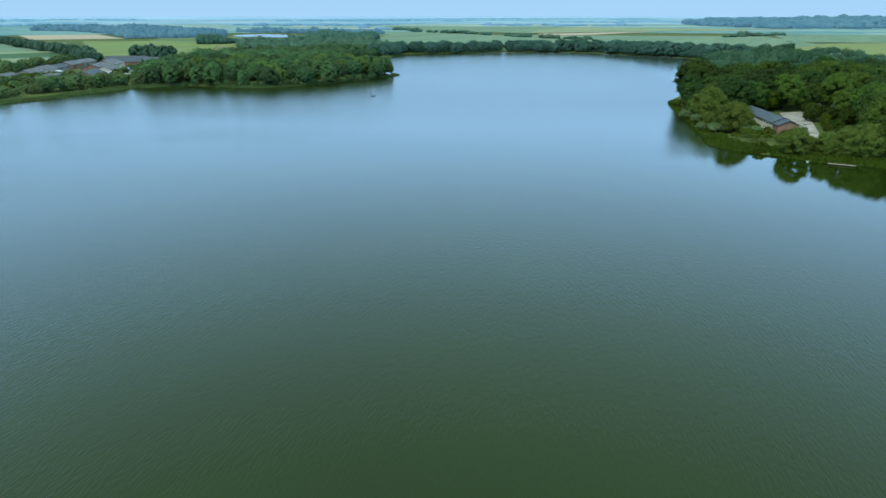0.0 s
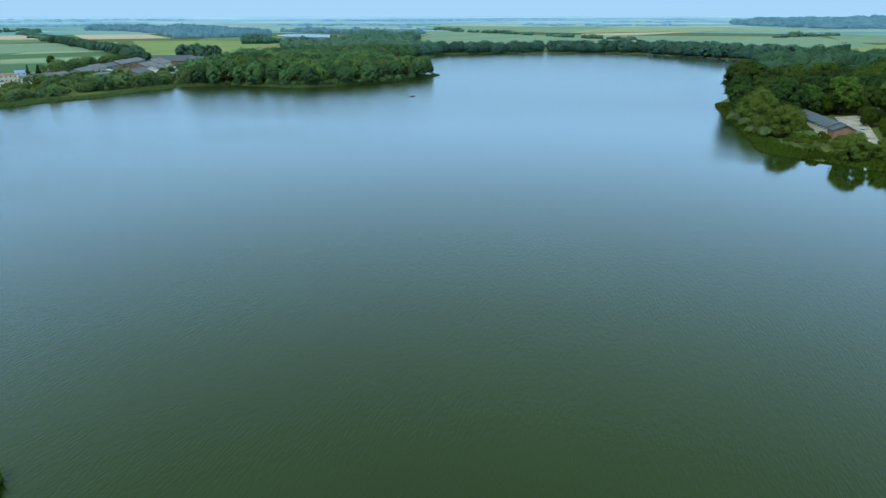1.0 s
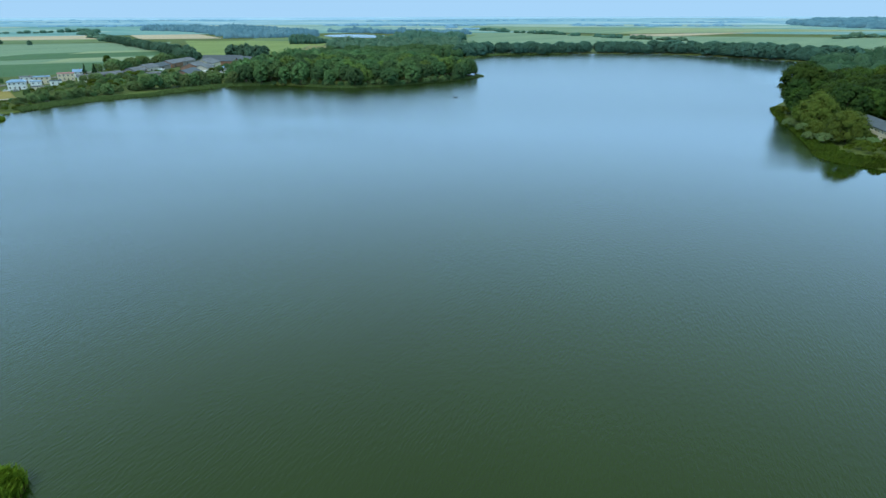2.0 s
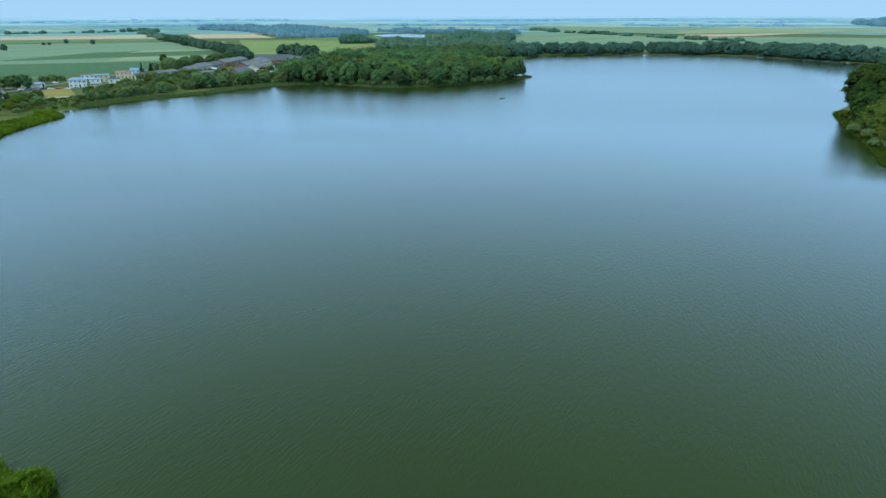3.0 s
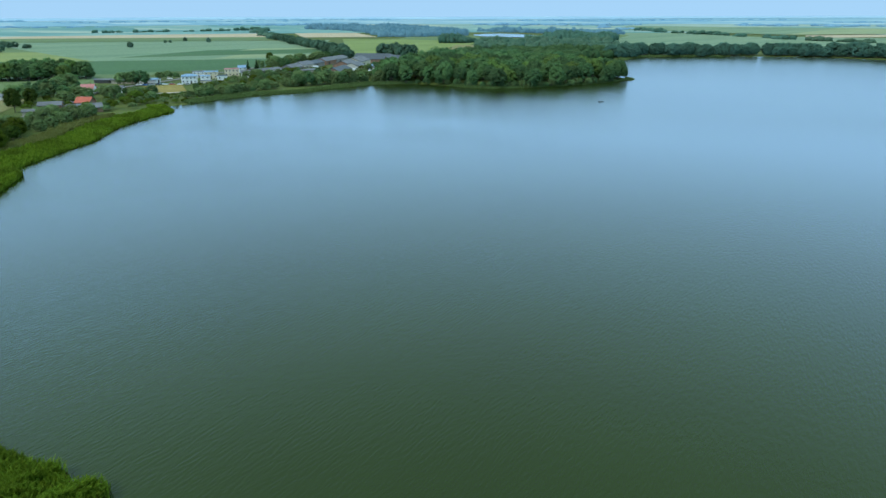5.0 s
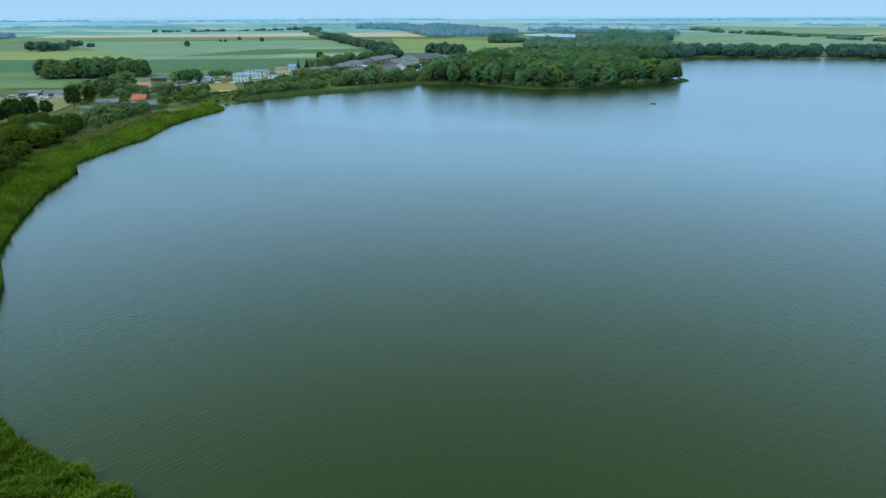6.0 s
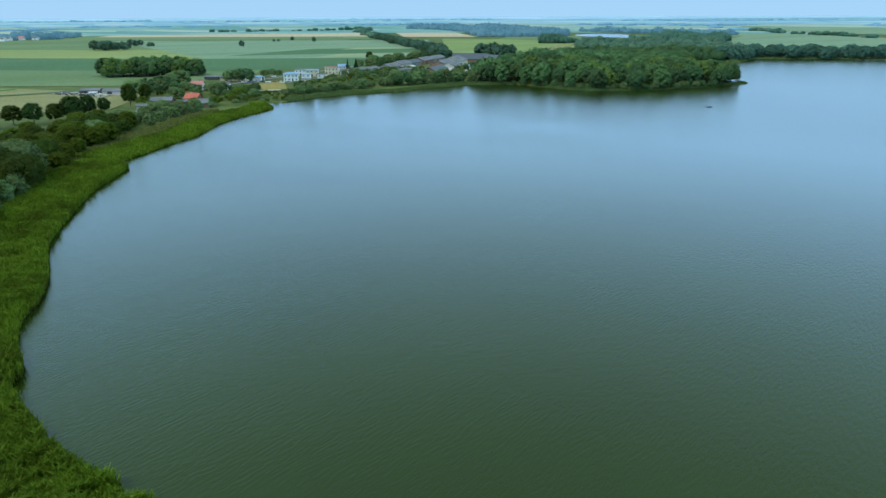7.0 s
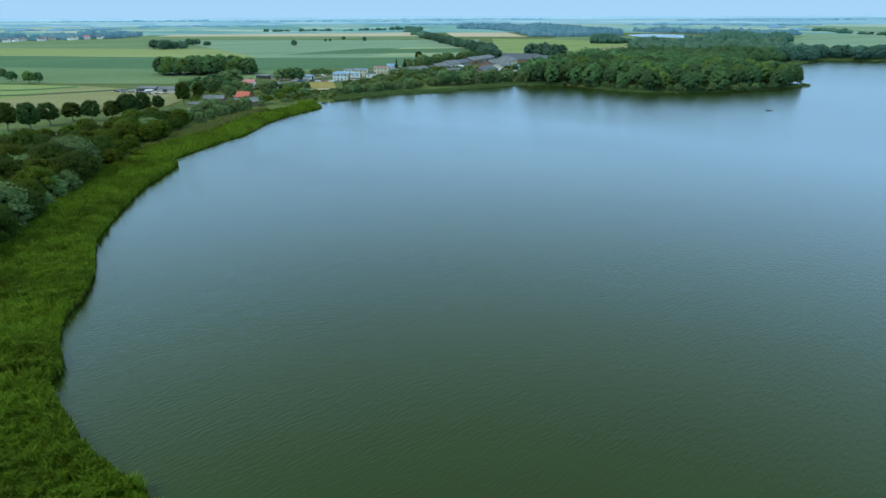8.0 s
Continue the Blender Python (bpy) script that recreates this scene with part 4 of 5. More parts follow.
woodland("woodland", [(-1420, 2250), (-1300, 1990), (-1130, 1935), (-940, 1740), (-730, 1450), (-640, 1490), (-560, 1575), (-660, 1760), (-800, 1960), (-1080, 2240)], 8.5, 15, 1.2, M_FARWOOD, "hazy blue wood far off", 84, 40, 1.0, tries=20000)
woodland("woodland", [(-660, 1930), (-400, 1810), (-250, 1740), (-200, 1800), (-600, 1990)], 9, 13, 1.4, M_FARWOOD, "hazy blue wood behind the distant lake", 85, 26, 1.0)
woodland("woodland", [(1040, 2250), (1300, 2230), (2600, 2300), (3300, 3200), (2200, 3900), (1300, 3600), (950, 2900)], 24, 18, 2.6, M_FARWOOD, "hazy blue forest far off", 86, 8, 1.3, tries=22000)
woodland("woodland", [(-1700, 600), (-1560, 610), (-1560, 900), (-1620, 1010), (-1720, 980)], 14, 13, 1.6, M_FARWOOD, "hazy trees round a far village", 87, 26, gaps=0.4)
HEDGES = [((-354, 2432), (-231, 2234), 10), ((-231, 2234), (-103, 1955), 10), ((-103, 1955), (41, 1772), 8), ((41, 1772), (166, 1544), 8), ((166, 1544), (300, 1400), 8),
          ((-880, 1230), (-1090, 1470), 9), ((-1090, 1470), (-1449, 1901), 12), ((590, 1545), (730, 1650), 10), ((690, 1640), (785, 1675), 12), ((-1700, 1330), (-1400, 1790), 4),
          ((-2500, 1500), (-2150, 1900), 30), ((-2350, 1000), (-2250, 1300), 40), ((-1900, 2300), (-1500, 2560), 50), ((-900, 2700), (-300, 2850), 60), ((100, 2800), (700, 2700), 40),
          ((-2900, 2300), (-2000, 3100), 50), ((-1000, 3600), (300, 3700), 70), ((-3600, 1700), (-3300, 2400), 50), ((-2700, 3200), (-1800, 3700), 60), ((500, 3200), (900, 3300), 50)]
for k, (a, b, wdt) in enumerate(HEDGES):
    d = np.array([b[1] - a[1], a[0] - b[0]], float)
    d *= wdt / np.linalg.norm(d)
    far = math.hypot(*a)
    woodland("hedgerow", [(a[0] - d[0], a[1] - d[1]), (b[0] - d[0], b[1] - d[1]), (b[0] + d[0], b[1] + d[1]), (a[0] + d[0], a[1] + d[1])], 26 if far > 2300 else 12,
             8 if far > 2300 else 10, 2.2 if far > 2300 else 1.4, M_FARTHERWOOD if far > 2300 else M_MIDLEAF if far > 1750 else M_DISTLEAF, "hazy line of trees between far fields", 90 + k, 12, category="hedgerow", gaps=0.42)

# ---- reeds ----


def reeds(name, line, widths, count, high, blade, mat, label, seed, back=0.0, patchy=-9.0):
    """Blades along a stretch of bank: tapered, bent by the wind, standing thick."""
    rng = np.random.default_rng(seed)
    p = smooth_line(line, False, 8)
    seg = np.linalg.norm(np.diff(p, axis=0), axis=1)
    run = np.concatenate([[0], np.cumsum(seg)])
    s = rng.uniform(0, run[-1], count)
    x, y = np.interp(s, run, p[:, 0]), np.interp(s, run, p[:, 1])
    dx, dy = np.gradient(p[:, 0], run), np.gradient(p[:, 1], run)
    tx, ty = np.interp(s, run, dx), np.interp(s, run, dy)
    ln = np.hypot(tx, ty) + 1e-9
    w = np.interp(s, np.linspace(0, run[-1], len(widths)), widths)
    off = back + (w - back) * rng.uniform(0, 1, count)
    off += 0.8 * np.sin(s * 0.9) * np.sin(s * 0.37)
    x, y = x - ty / ln * off, y + tx / ln * off
    d = shore_distance(x, y)
    ok = d > 0.4 + 0.8 * rng.random(len(d)) ** 2
    x, y, d = x[ok], y[ok], d[ok]
    n = len(x)
    z = np.maximum(height(x, y), -0.3)
    clump = np.array([noise.noise((a * 0.45, b * 0.45, 3.0)) + 0.8 * noise.noise((a * 0.12, b * 0.12, 9.0)) for a, b in zip(x, y)])
    if patchy > -9:
        ok = clump > patchy
        x, y, z, d, clump = x[ok], y[ok], z[ok], d[ok], clump[ok]
        n = len(x)
    tuft = np.array([noise.noise((a * 1.15, b * 1.15, 5.0)) for a, b in zip(x, y)])
    h = high * (1 + 0.4 * clump + 0.38 * tuft) * rng.uniform(0.75, 1.1, n)
    h *= 0.78 + 0.22 * np.clip(d / 2.0, 0, 1)
    a = rng.uniform(0, 6.283, n)
    ux, uy = np.cos(a) * blade / 2, np.sin(a) * blade / 2
    # the upper half droops outward, more or less with the wind
    go = rng.normal(scale=0.8, size=n) - 0.5
    reach = h * rng.uniform(0.15, 0.42, n)
    bx, by = np.cos(go) * reach, np.sin(go) * reach
    v = np.stack([np.stack([x - ux * 0.5, y - uy * 0.5, z], 1), np.stack([x + ux * 0.5, y + uy * 0.5, z], 1),
                  np.stack([x + ux + bx * 0.25, y + uy + by * 0.25, z + h * 0.72], 1), np.stack([x - ux + bx * 0.25, y - uy + by * 0.25, z + h * 0.72], 1),
                  np.stack([x + ux * 0.3 + bx, y + uy * 0.3 + by, z + h * 0.97], 1), np.stack([x - ux * 0.3 + bx, y - uy * 0.3 + by, z + h * 0.97], 1)], 1).reshape(-1, 3)
    k = 6 * np.arange(n)[:, None]
    f = np.concatenate([k + [0, 1, 2, 3], k + [3, 2, 4, 5]])
    me = fast_mesh(name, v, f)
    me.materials.append(mat)
    return tagged(new(name, me), label, "reeds", kind="stuff")


NEAR_LINE = REED_BANK[:17]
MID_LINE = REED_BANK[16:24]
BAY_LINE = REED_BANK[23:32]
reeds("reeds", [(-68, -10), (-61, 18)] + NEAR_LINE, [34, 38, 38, 36, 28, 21], 165000, 2.4, 0.17, M_REED, "tall bright green reeds along the lake shore", 101)
reeds("reeds", MID_LINE, [20, 19, 20, 22], 52000, 2.3, 0.26, M_REED, "tall bright green reeds along the lake shore", 102)
reeds("reeds", BAY_LINE, [20, 16, 15, 14, 12], 22000, 1.7, 0.5, M_REED, "tall bright green reeds along the bay", 103)
reeds("dry_reeds", NEAR_LINE, [1.3, 1.6, 1.2], 9000, 1.0, 0.14, M_REED_DEAD, "brown dead reed stems at the water's edge", 109)
reeds("dry_reeds", REED_BANK[15:29], [28, 28, 28, 27, 24], 34000, 1.5, 0.34, M_REED_DRY, "dry brown-green reeds behind the reed bed", 104, 18)
reeds("reeds", VILLAGE_BANK, [9, 13, 8, 12, 9], 20000, 1.3, 0.4, M_REED_FAR, "green reed fringe on the village bank", 105, patchy=-0.45)
reeds("reeds", HEADLAND_BANK[:10], [8, 6, 3, 3, 5], 9000, 1.2, 0.5, M_REED_FAR, "low green reed fringe on the headland", 106)
reeds("reeds", EAST_BANK + [(185, 190)], [6, 4, 6, 10, 14, 12, 14], 34000, 1.1, 0.35, M_FRINGE, "green reed fringe on the east bank", 107, patchy=-0.5)
reeds("reeds", FAR_BANK[:5], [10, 14, 12, 8, 4], 4000, 1.4, 1.2, M_REED_FAR, "green reed fringe on the far shore", 108)

# ---- buildings ----


def gable_roof(bm, L, W, h, rise, over=0.5, thick=0.25, hip=0.0):
    """A pitched roof slab along x, with overhang and thickness; hip draws in the ridge ends."""
    x, y = L / 2 + over, W / 2 + over
    drop = rise * over / (W / 2)
    z0, z1 = h - drop, h + rise
    rx = x - hip
    lower = [(-x, -y, z0), (x, -y, z0), (x, y, z0), (-x, y, z0), (-rx, 0, z1), (rx, 0, z1)]
    vs = [bm.verts.new((a, b, c)) for a, b, c in lower] + [bm.verts.new((a, b, c + thick)) for a, b, c in lower]
    for f in ((6, 7, 11, 10), (8, 9, 10, 11), (1, 0, 4, 5), (3, 2, 5, 4), (0, 1, 7, 6), (2, 3, 9, 8)):
        bm.faces.new([vs[i] for i in f])
    for a, b, r in ((0, 3, 4), (1, 2, 5)):
        bm.faces.new([vs[a], vs[a + 6], vs[r + 6], vs[r]])
        bm.faces.new([vs[b], vs[r], vs[r + 6], vs[b + 6]])
        if hip:
            bm.faces.new([vs[a + 6], vs[b + 6], vs[r + 6]])
            bm.faces.new([vs[a], vs[r], vs[b]])
    bmesh.ops.recalc_face_normals(bm, faces=bm.faces)
    return bm


def gable_walls(bm, L, W, h, rise, gable=True):
    """A solid shell of walls, pointed at the ends under a pitched roof."""
    x, y = L / 2, W / 2
    vs = [bm.verts.new(p) for p in ((-x, -y, -0.6), (x, -y, -0.6), (x, y, -0.6), (-x, y, -0.6), (-x, -y, h), (x, -y, h), (x, y, h), (-x, y, h))]
    faces = [(0, 1, 5, 4), (2, 3, 7, 6), (3, 2, 1, 0)]
    if gable:
        vs += [bm.verts.new((-x, 0, h + rise)), bm.verts.new((x, 0, h + rise))]
        faces += [(1, 2, 6, 9, 5), (3, 0, 4, 8, 7), (4, 5, 9, 8), (6, 7, 8, 9)]
    else:
        faces += [(1, 2, 6, 5), (3, 0, 4, 7), (4, 5, 6, 7)]
    for f in faces:
        bm.faces.new([vs[i] for i in f])
    return bm


def add_window(host, x, y, z, facing, w, h):
    """A window on a wall: frame proud of the wall, glass, sill. facing: degrees of its outward normal."""
    win = part("window", window_frame_mesh(w, h), M_PAINT_WHITE, host)
    win.matrix_basis = pose(x, y, z, 0, 0, facing + 90)
    part("pane", boxed(-w / 2 + 0.05, w / 2 - 0.05, -0.03, 0.0, -h / 2 + 0.05, h / 2 - 0.05), M_GLASS, win)
    part("sill", boxed(-w / 2 - 0.08, w / 2 + 0.08, -0.16, 0.0, -h / 2 - 0.08, -h / 2 - 0.02), M_WHITE, win)
    return win


def window_frame_mesh(w, h):
    bm = bmesh.new()
    box(bm, -w / 2, -w / 2 + 0.07, -0.06, 0.01, -h / 2, h / 2)
    box(bm, w / 2 - 0.07, w / 2, -0.06, 0.01, -h / 2, h / 2)
    box(bm, -w / 2 + 0.07, w / 2 - 0.07, -0.06, 0.01, h / 2 - 0.07, h / 2)
    box(bm, -w / 2 + 0.07, w / 2 - 0.07, -0.06, 0.01, -h / 2, -h / 2 + 0.07)
    box(bm, -0.03, 0.03, -0.055, 0.01, -h / 2 + 0.07, h / 2 - 0.07)
    return bm


BUILT = []


def house(name, x, y, rz, L, W, h, rise, wall, roof, label, storeys=1, bays=4, flat=False, hip=0.0, chimney=True, windows=True, group="village houses", category="house"):
    BUILT.append((x, y, rz, L, W))
    top = thing(name, x, y, rz, label, category, group)
    part("wall", gable_walls(bmesh.new(), L, W, h, rise, not flat and not hip), wall, top)
    if flat:
        r = part("roof", boxed(-L / 2 - 0.3, L / 2 + 0.3, -W / 2 - 0.3, W / 2 + 0.3, h, h + 0.35, bevel=0.05), roof, top)
    else:
        r = part("roof", gable_roof(bmesh.new(), L, W, h + 0.03, rise, hip=hip), roof, top)
    if chimney:
        part("chimney", boxed(L * 0.18, L * 0.18 + 0.7, -0.35, 0.35, h + (0 if flat else rise * 0.7), h + (1.2 if flat else rise + 0.9), bevel=0.03), M_BRICK, r, "brick chimney")
    if windows:
        per = h / storeys
        for s in range(storeys):
            for k in range(bays):
                wx = -L / 2 + L * (k + 0.5) / bays
                for side in (-1, 1):
                    if side == -1 and s == 0 and k == bays // 2:
                        part("door", boxed(wx - 0.5, wx + 0.5, -W / 2 - 0.07, -W / 2 - 0.004, 0.05, 2.1, bevel=0.01), M_DARK, top, "dark wooden door")
                        continue
                    add_window(top, wx, side * (W / 2 + 0.004), per * s + per * 0.55, 90 * side, min(1.2, L / bays * 0.5), min(1.4, per * 0.45))
            for k in range(max(1, int(W // 4))):
                wy = -W / 2 + W * (k + 0.5) / max(1, int(W // 4))
                for side in (-1, 1):
                    add_window(top, side * (L / 2 + 0.004), wy, per * s + per * 0.55, 0 if side > 0 else 180, 1.1, min(1.4, per * 0.45))
    return top


def shed(name, x, y, rz, L, W, h, rise, wall, roof, label, gate=True, flat=False, group="barns", category="barn"):
    BUILT.append((x, y, rz, L, W))
    top = thing(name, x, y, rz, label, category, group)
    part("wall", gable_walls(bmesh.new(), L, W, h, rise, not flat), wall, top)
    if flat:
        part("roof", boxed(-L / 2 - 0.3, L / 2 + 0.3, -W / 2 - 0.3, W / 2 + 0.3, h, h + 0.3, bevel=0.05), roof, top)
    else:
        part("roof", gable_roof(bmesh.new(), L, W, h + 0.03, rise), roof, top)
    if gate:
        part("gate", boxed(-L * 0.25, -L * 0.25 + 3.2, -W / 2 - 0.1, -W / 2 - 0.004, 0.05, min(h - 0.3, 3.0), bevel=0.02), M_DARK, top, "dark wooden barn gate")
        part("gate", boxed(L / 2 + 0.004, L / 2 + 0.1, -1.6, 1.6, 0.05, min(h - 0.3, 3.0), bevel=0.02), M_DARK, top, "dark wooden barn gate")
    return top


# long house on the east bank
house("long_house", 149.2, 301, 86, 41, 9.5, 4.7, 2.0, M_TAN, M_SLATE, "long two-storey cream house with a slate roof", 2, 11, chimney=False, group="east bank buildings")
# block placed to cover the gable, reading as its brick end from the camera
shed("brick_end", 147.5, 277.3, 86, 6, 9, 4.3, 1.9, M_BRICK, M_SLATE, "brick block with a slate roof covering the long house's gable", group="east bank buildings", category="outbuilding")
shed("outbuilding", 207, 333, -20, 16, 7, 3.0, 1.2, M_BEIGE, M_GREYROOF, "low outbuilding with a grey roof among trees", group="east bank buildings", category="outbuilding")
shed("caravan", 198, 352, 15, 7, 2.5, 2.6, 0.2, M_PAINT_WHITE, M_PAINT_WHITE, "white caravan behind the gravel yard", False, True, "caravans", "caravan")
house("house", 426, 752, 20, 14, 9, 5.5, 3, M_WHITE, M_GREYROOF, "pale house among trees behind the wood", 1, 3, group="east bank buildings")

# village
house("house", -379, 411, 38, 11.5, 9, 5.4, 1.3, M_WHITE, M_BLUEROOF, "white two-storey house with a blue sheet roof", 2, 4, hip=3.5)
house("house", -371, 420, 38, 7, 8, 5.0, 1.0, M_WHITE, M_BLUEROOF, "white two-storey house with a flat blue roof", 2, 2, flat=True, chimney=False)
house("house", -359, 409, 38, 11, 6, 2.9, 0.8, M_CREAM, M_GREYROOF, "low cream annexe with a flat roof", 1, 4, flat=True, chimney=False)
house("house", -391, 450, 38, 11, 9, 5.4, 1.0, M_CREAM, M_BLUEROOF, "cream two-storey house with a flat blue-grey roof", 2, 3, flat=True)
house("house", -372, 441, 38, 8, 7, 3.4, 0.8, M_WHITE, M_SLATE, "low white house with a flat dark roof", 1, 2, flat=True, chimney=False)
house("house", -389, 474, 38, 12, 9, 6.0, 1.2, M_CREAM, M_PINKROOF, "cream two-storey house with an orange edge to its roof", 2, 4, flat=True)
house("house", -374, 474, 38, 8, 7, 3.4, 1.8, M_WHITE, M_GREYROOF, "small white house with a grey roof", 1, 2)
house("house", -404, 508, 38, 8, 8, 4.6, 1.6, M_WHITE, M_BLUEROOF, "white house beside the fir trees", 2, 2)
house("house", -406, 452, 38, 10, 8, 5.0, 1.0, M_WHITE, M_GREYROOF, "white two-storey house behind the others", 2, 3, flat=True)
shed("shed", -373, 502, 80, 30, 8, 3.4, 1.6, M_BEIGE, M_GREYROOF, "low grey-roofed shed among gardens", group="sheds", category="shed")
shed("shed", -407, 398, 20, 14, 7, 3.0, 0.8, M_WHITE, M_BLUEROOF, "low white shed with a blue sheet roof by the road", group="sheds", category="shed")
shed("shed", -425, 390, 20, 18, 7, 2.8, 0.6, M_WOOD, M_GREYROOF, "low wooden shed with a grey roof by the road", group="sheds", category="shed")
shed("shed", -443, 386, 20, 12, 6, 2.6, 0.6, M_DARK, M_GREYROOF, "low dark grey-roofed shed by the road", group="sheds", category="shed")
house("house", -342.5, 284, 20, 8.5, 7, 3.0, 2.6, M_BRICK, M_REDROOF, "brick house with a bright red tile roof", 1, 3)
shed("barn", -324, 268, 55, 17, 8, 2.6, 2.0, M_BRICK, M_GREYROOF, "brick barn with a grey roof by the reeds")
shed("barn", -350, 267, 40, 12, 6, 2.6, 1.6, M_BRICK, M_GREYROOF, "low grey-roofed barn behind the belt")
shed("shed", -336, 247, 40, 12, 5, 2.4, 0.8, M_WOOD, M_GREYROOF, "low grey shed behind the belt", group="sheds", category="shed")
house("house", -391, 328, 32, 8, 7, 3.8, 2.4, M_WHITE, M_PINKROOF, "white house with a faded pink tile roof", 1, 2)
house("house", -380, 341, 32, 10, 6, 3.0, 1.6, M_WHITE, M_GREYROOF, "low white house with a grey roof beside the road", 1, 3)
house("house", -425, 303, 32, 8, 7, 3.6, 1.8, M_WHITE, M_GREYROOF, "small white house among trees", 1, 2)
# barns
for x, y, L, W, h, rise, wall, roof in [(-371.5, 540, 24, 12, 3.6, 2.4, M_SHEDWALL, M_GREYROOF), (-376, 566, 26, 13, 4.2, 2.8, M_BEIGE, M_GREYROOF), (-381, 594, 28, 12, 3.8, 2.4, M_SHEDWALL, M_SLATE),
                                        (-388, 628, 30, 13, 4.2, 2.8, M_BRICK, M_GREYROOF), (-395, 664, 36, 13, 4.0, 2.6, M_SHEDWALL, M_GREYROOF)]:
    shed("barn", x, y, 100, L, W, h, rise, wall, roof, "low barn with a pitched roof in a long row")
shed("barn", -338, 586, 105, 36, 18, 4.2, 3.6, M_BRICK, M_GREYROOF, "broad brown-walled barn with a grey roof")
shed("barn", -348, 626, 105, 40, 20, 4.6, 4.0, M_TAN, M_GREYROOF, "broad tan-walled barn with a grey roof")
shed("barn", -352, 664, 15, 34, 14, 4.2, 3.0, M_BRICK, M_SLATE, "dark-roofed barn across the yard")
shed("barn", -309, 522, 105, 40, 14, 4.0, 3.0, M_BRICK, M_SLATE, "barn with a blue-grey roof near the bank")
shed("barn", -322, 575, 105, 28, 12, 4.2, 2.6, M_BEIGE, M_GREYROOF, "tan-walled barn with a grey roof")
shed("barn", -370, 706, 5, 44, 12, 4.2, 3.2, M_BRICK, M_SLATE, "dark-roofed barn behind the others")
shed("barn", -326, 684, -30, 36, 12, 4.2, 3.2, M_SHEDWALL, M_SLATE, "dark-roofed barn behind the headland wood")
shed("shed", -302, 590, 15, 16, 8, 3.0, 1.0, M_WHITE, M_BLUEROOF, "white shed with a blue roof near the bank", group="sheds", category="shed")
shed("shed", -290, 566, 15, 12, 7, 3.0, 1.0, M_WHITE, M_GREYROOF, "white shed with a grey roof near the bank", group="sheds", category="shed")
shed("shed", -340, 520, 60, 14, 7, 3.0, 1.0, M_WOOD, M_GREYROOF, "grey wooden shed among gardens", group="sheds", category="shed")
shed("shed", -362, 470, 60, 10, 6, 2.8, 1.0, M_PAINT_WHITE, M_PAINT_WHITE, "white shelter among the gardens", group="sheds", category="shed")
shed("trailer", -356, 556, 100, 9, 4, 3.2, 0.3, M_PAINT_WHITE, M_PAINT_WHITE, "white box trailer beside the barn", False, True, "trailers", "trailer")
shed("trailer", -299, 497, 20, 8, 4, 3.0, 0.3, M_PAINT_WHITE, M_PAINT_WHITE, "white box trailer near the bank", False, True, "trailers", "trailer")
shed("trailer", -308, 548, 20, 10, 4, 3.0, 0.3, M_PAINT_WHITE, M_PAINT_WHITE, "white box trailer near the barns", False, True, "trailers", "trailer")
# farm
shed("barn", -417, 280, 32, 13, 7, 2.6, 1.2, M_BEIGE, M_GREYROOF, "grey farm shed at the edge of the field")
shed("barn", -436, 276, 32, 13, 7, 2.4, 1.0, M_DARK, M_GREYROOF, "dark farm shed at the edge of the field")
shed("shed", -427, 271, 32, 5, 2.4, 1.9, 0.3, M_PAINT_WHITE, M_PAINT_WHITE, "white flat farm shelter in the yard", False, True, "sheds", "shed")
# far village
frng = np.random.default_rng(5)
for k in range(14):
    fx, fy = -1520 - frng.uniform(0, 50), 625 + k * 20 + frng.uniform(-6, 6)
    house("house", fx, fy, frng.uniform(0, 90), 13, 9, 4.6, 3.4, M_WHITE if k % 3 else M_BEIGE, M_PINKROOF if k % 5 == 0 else M_GREYROOF, "small pale house in the far village", chimney=False, windows=False, group="far village houses")


def clear_of_walls(q, room=2.5):
    """Whether a place keeps its distance from every building."""
    for x, y, rz, L, W in BUILT:
        c, s = math.cos(radians(rz)), math.sin(radians(rz))
        dx, dy = q[0] - x, q[1] - y
        if abs(dx * c + dy * s) < L / 2 + room and abs(dy * c - dx * s) < W / 2 + room:
            return False
    return True


# gardens between the houses
grng = np.random.default_rng(17)
for poly, gap, low, high in (([(-352, 372), (-322, 398), (-300, 440), (-268, 490), (-276, 540), (-320, 540), (-352, 505), (-362, 470), (-356, 430)], 7.5, 3, 5.6),
                             ([(-398, 290), (-380, 276), (-358, 296), (-340, 320), (-352, 342), (-386, 346), (-415, 340)], 10, 3.5, 8),
                             ([(-380, 262), (-345, 252), (-318, 272), (-322, 310), (-345, 306), (-365, 290)], 9, 2.5, 5),
                             ([(-338, 296), (-310, 314), (-307, 346), (-330, 350), (-352, 332)], 5, 1.5, 3.6),
                             ([(-400, 520), (-352, 515), (-335, 545), (-362, 552), (-400, 545)], 6.5, 2.5, 5.2),
                             ([(-312, 560), (-285, 590), (-290, 640), (-318, 640)], 8, 4, 7)):
    for q in scatter(poly, gap, grng, clear_of_walls, 700):
        h = grng.uniform(low, high)
        plant("garden" if h > 4.6 else "bush", q[0], q[1], h, grng, "garden trees")

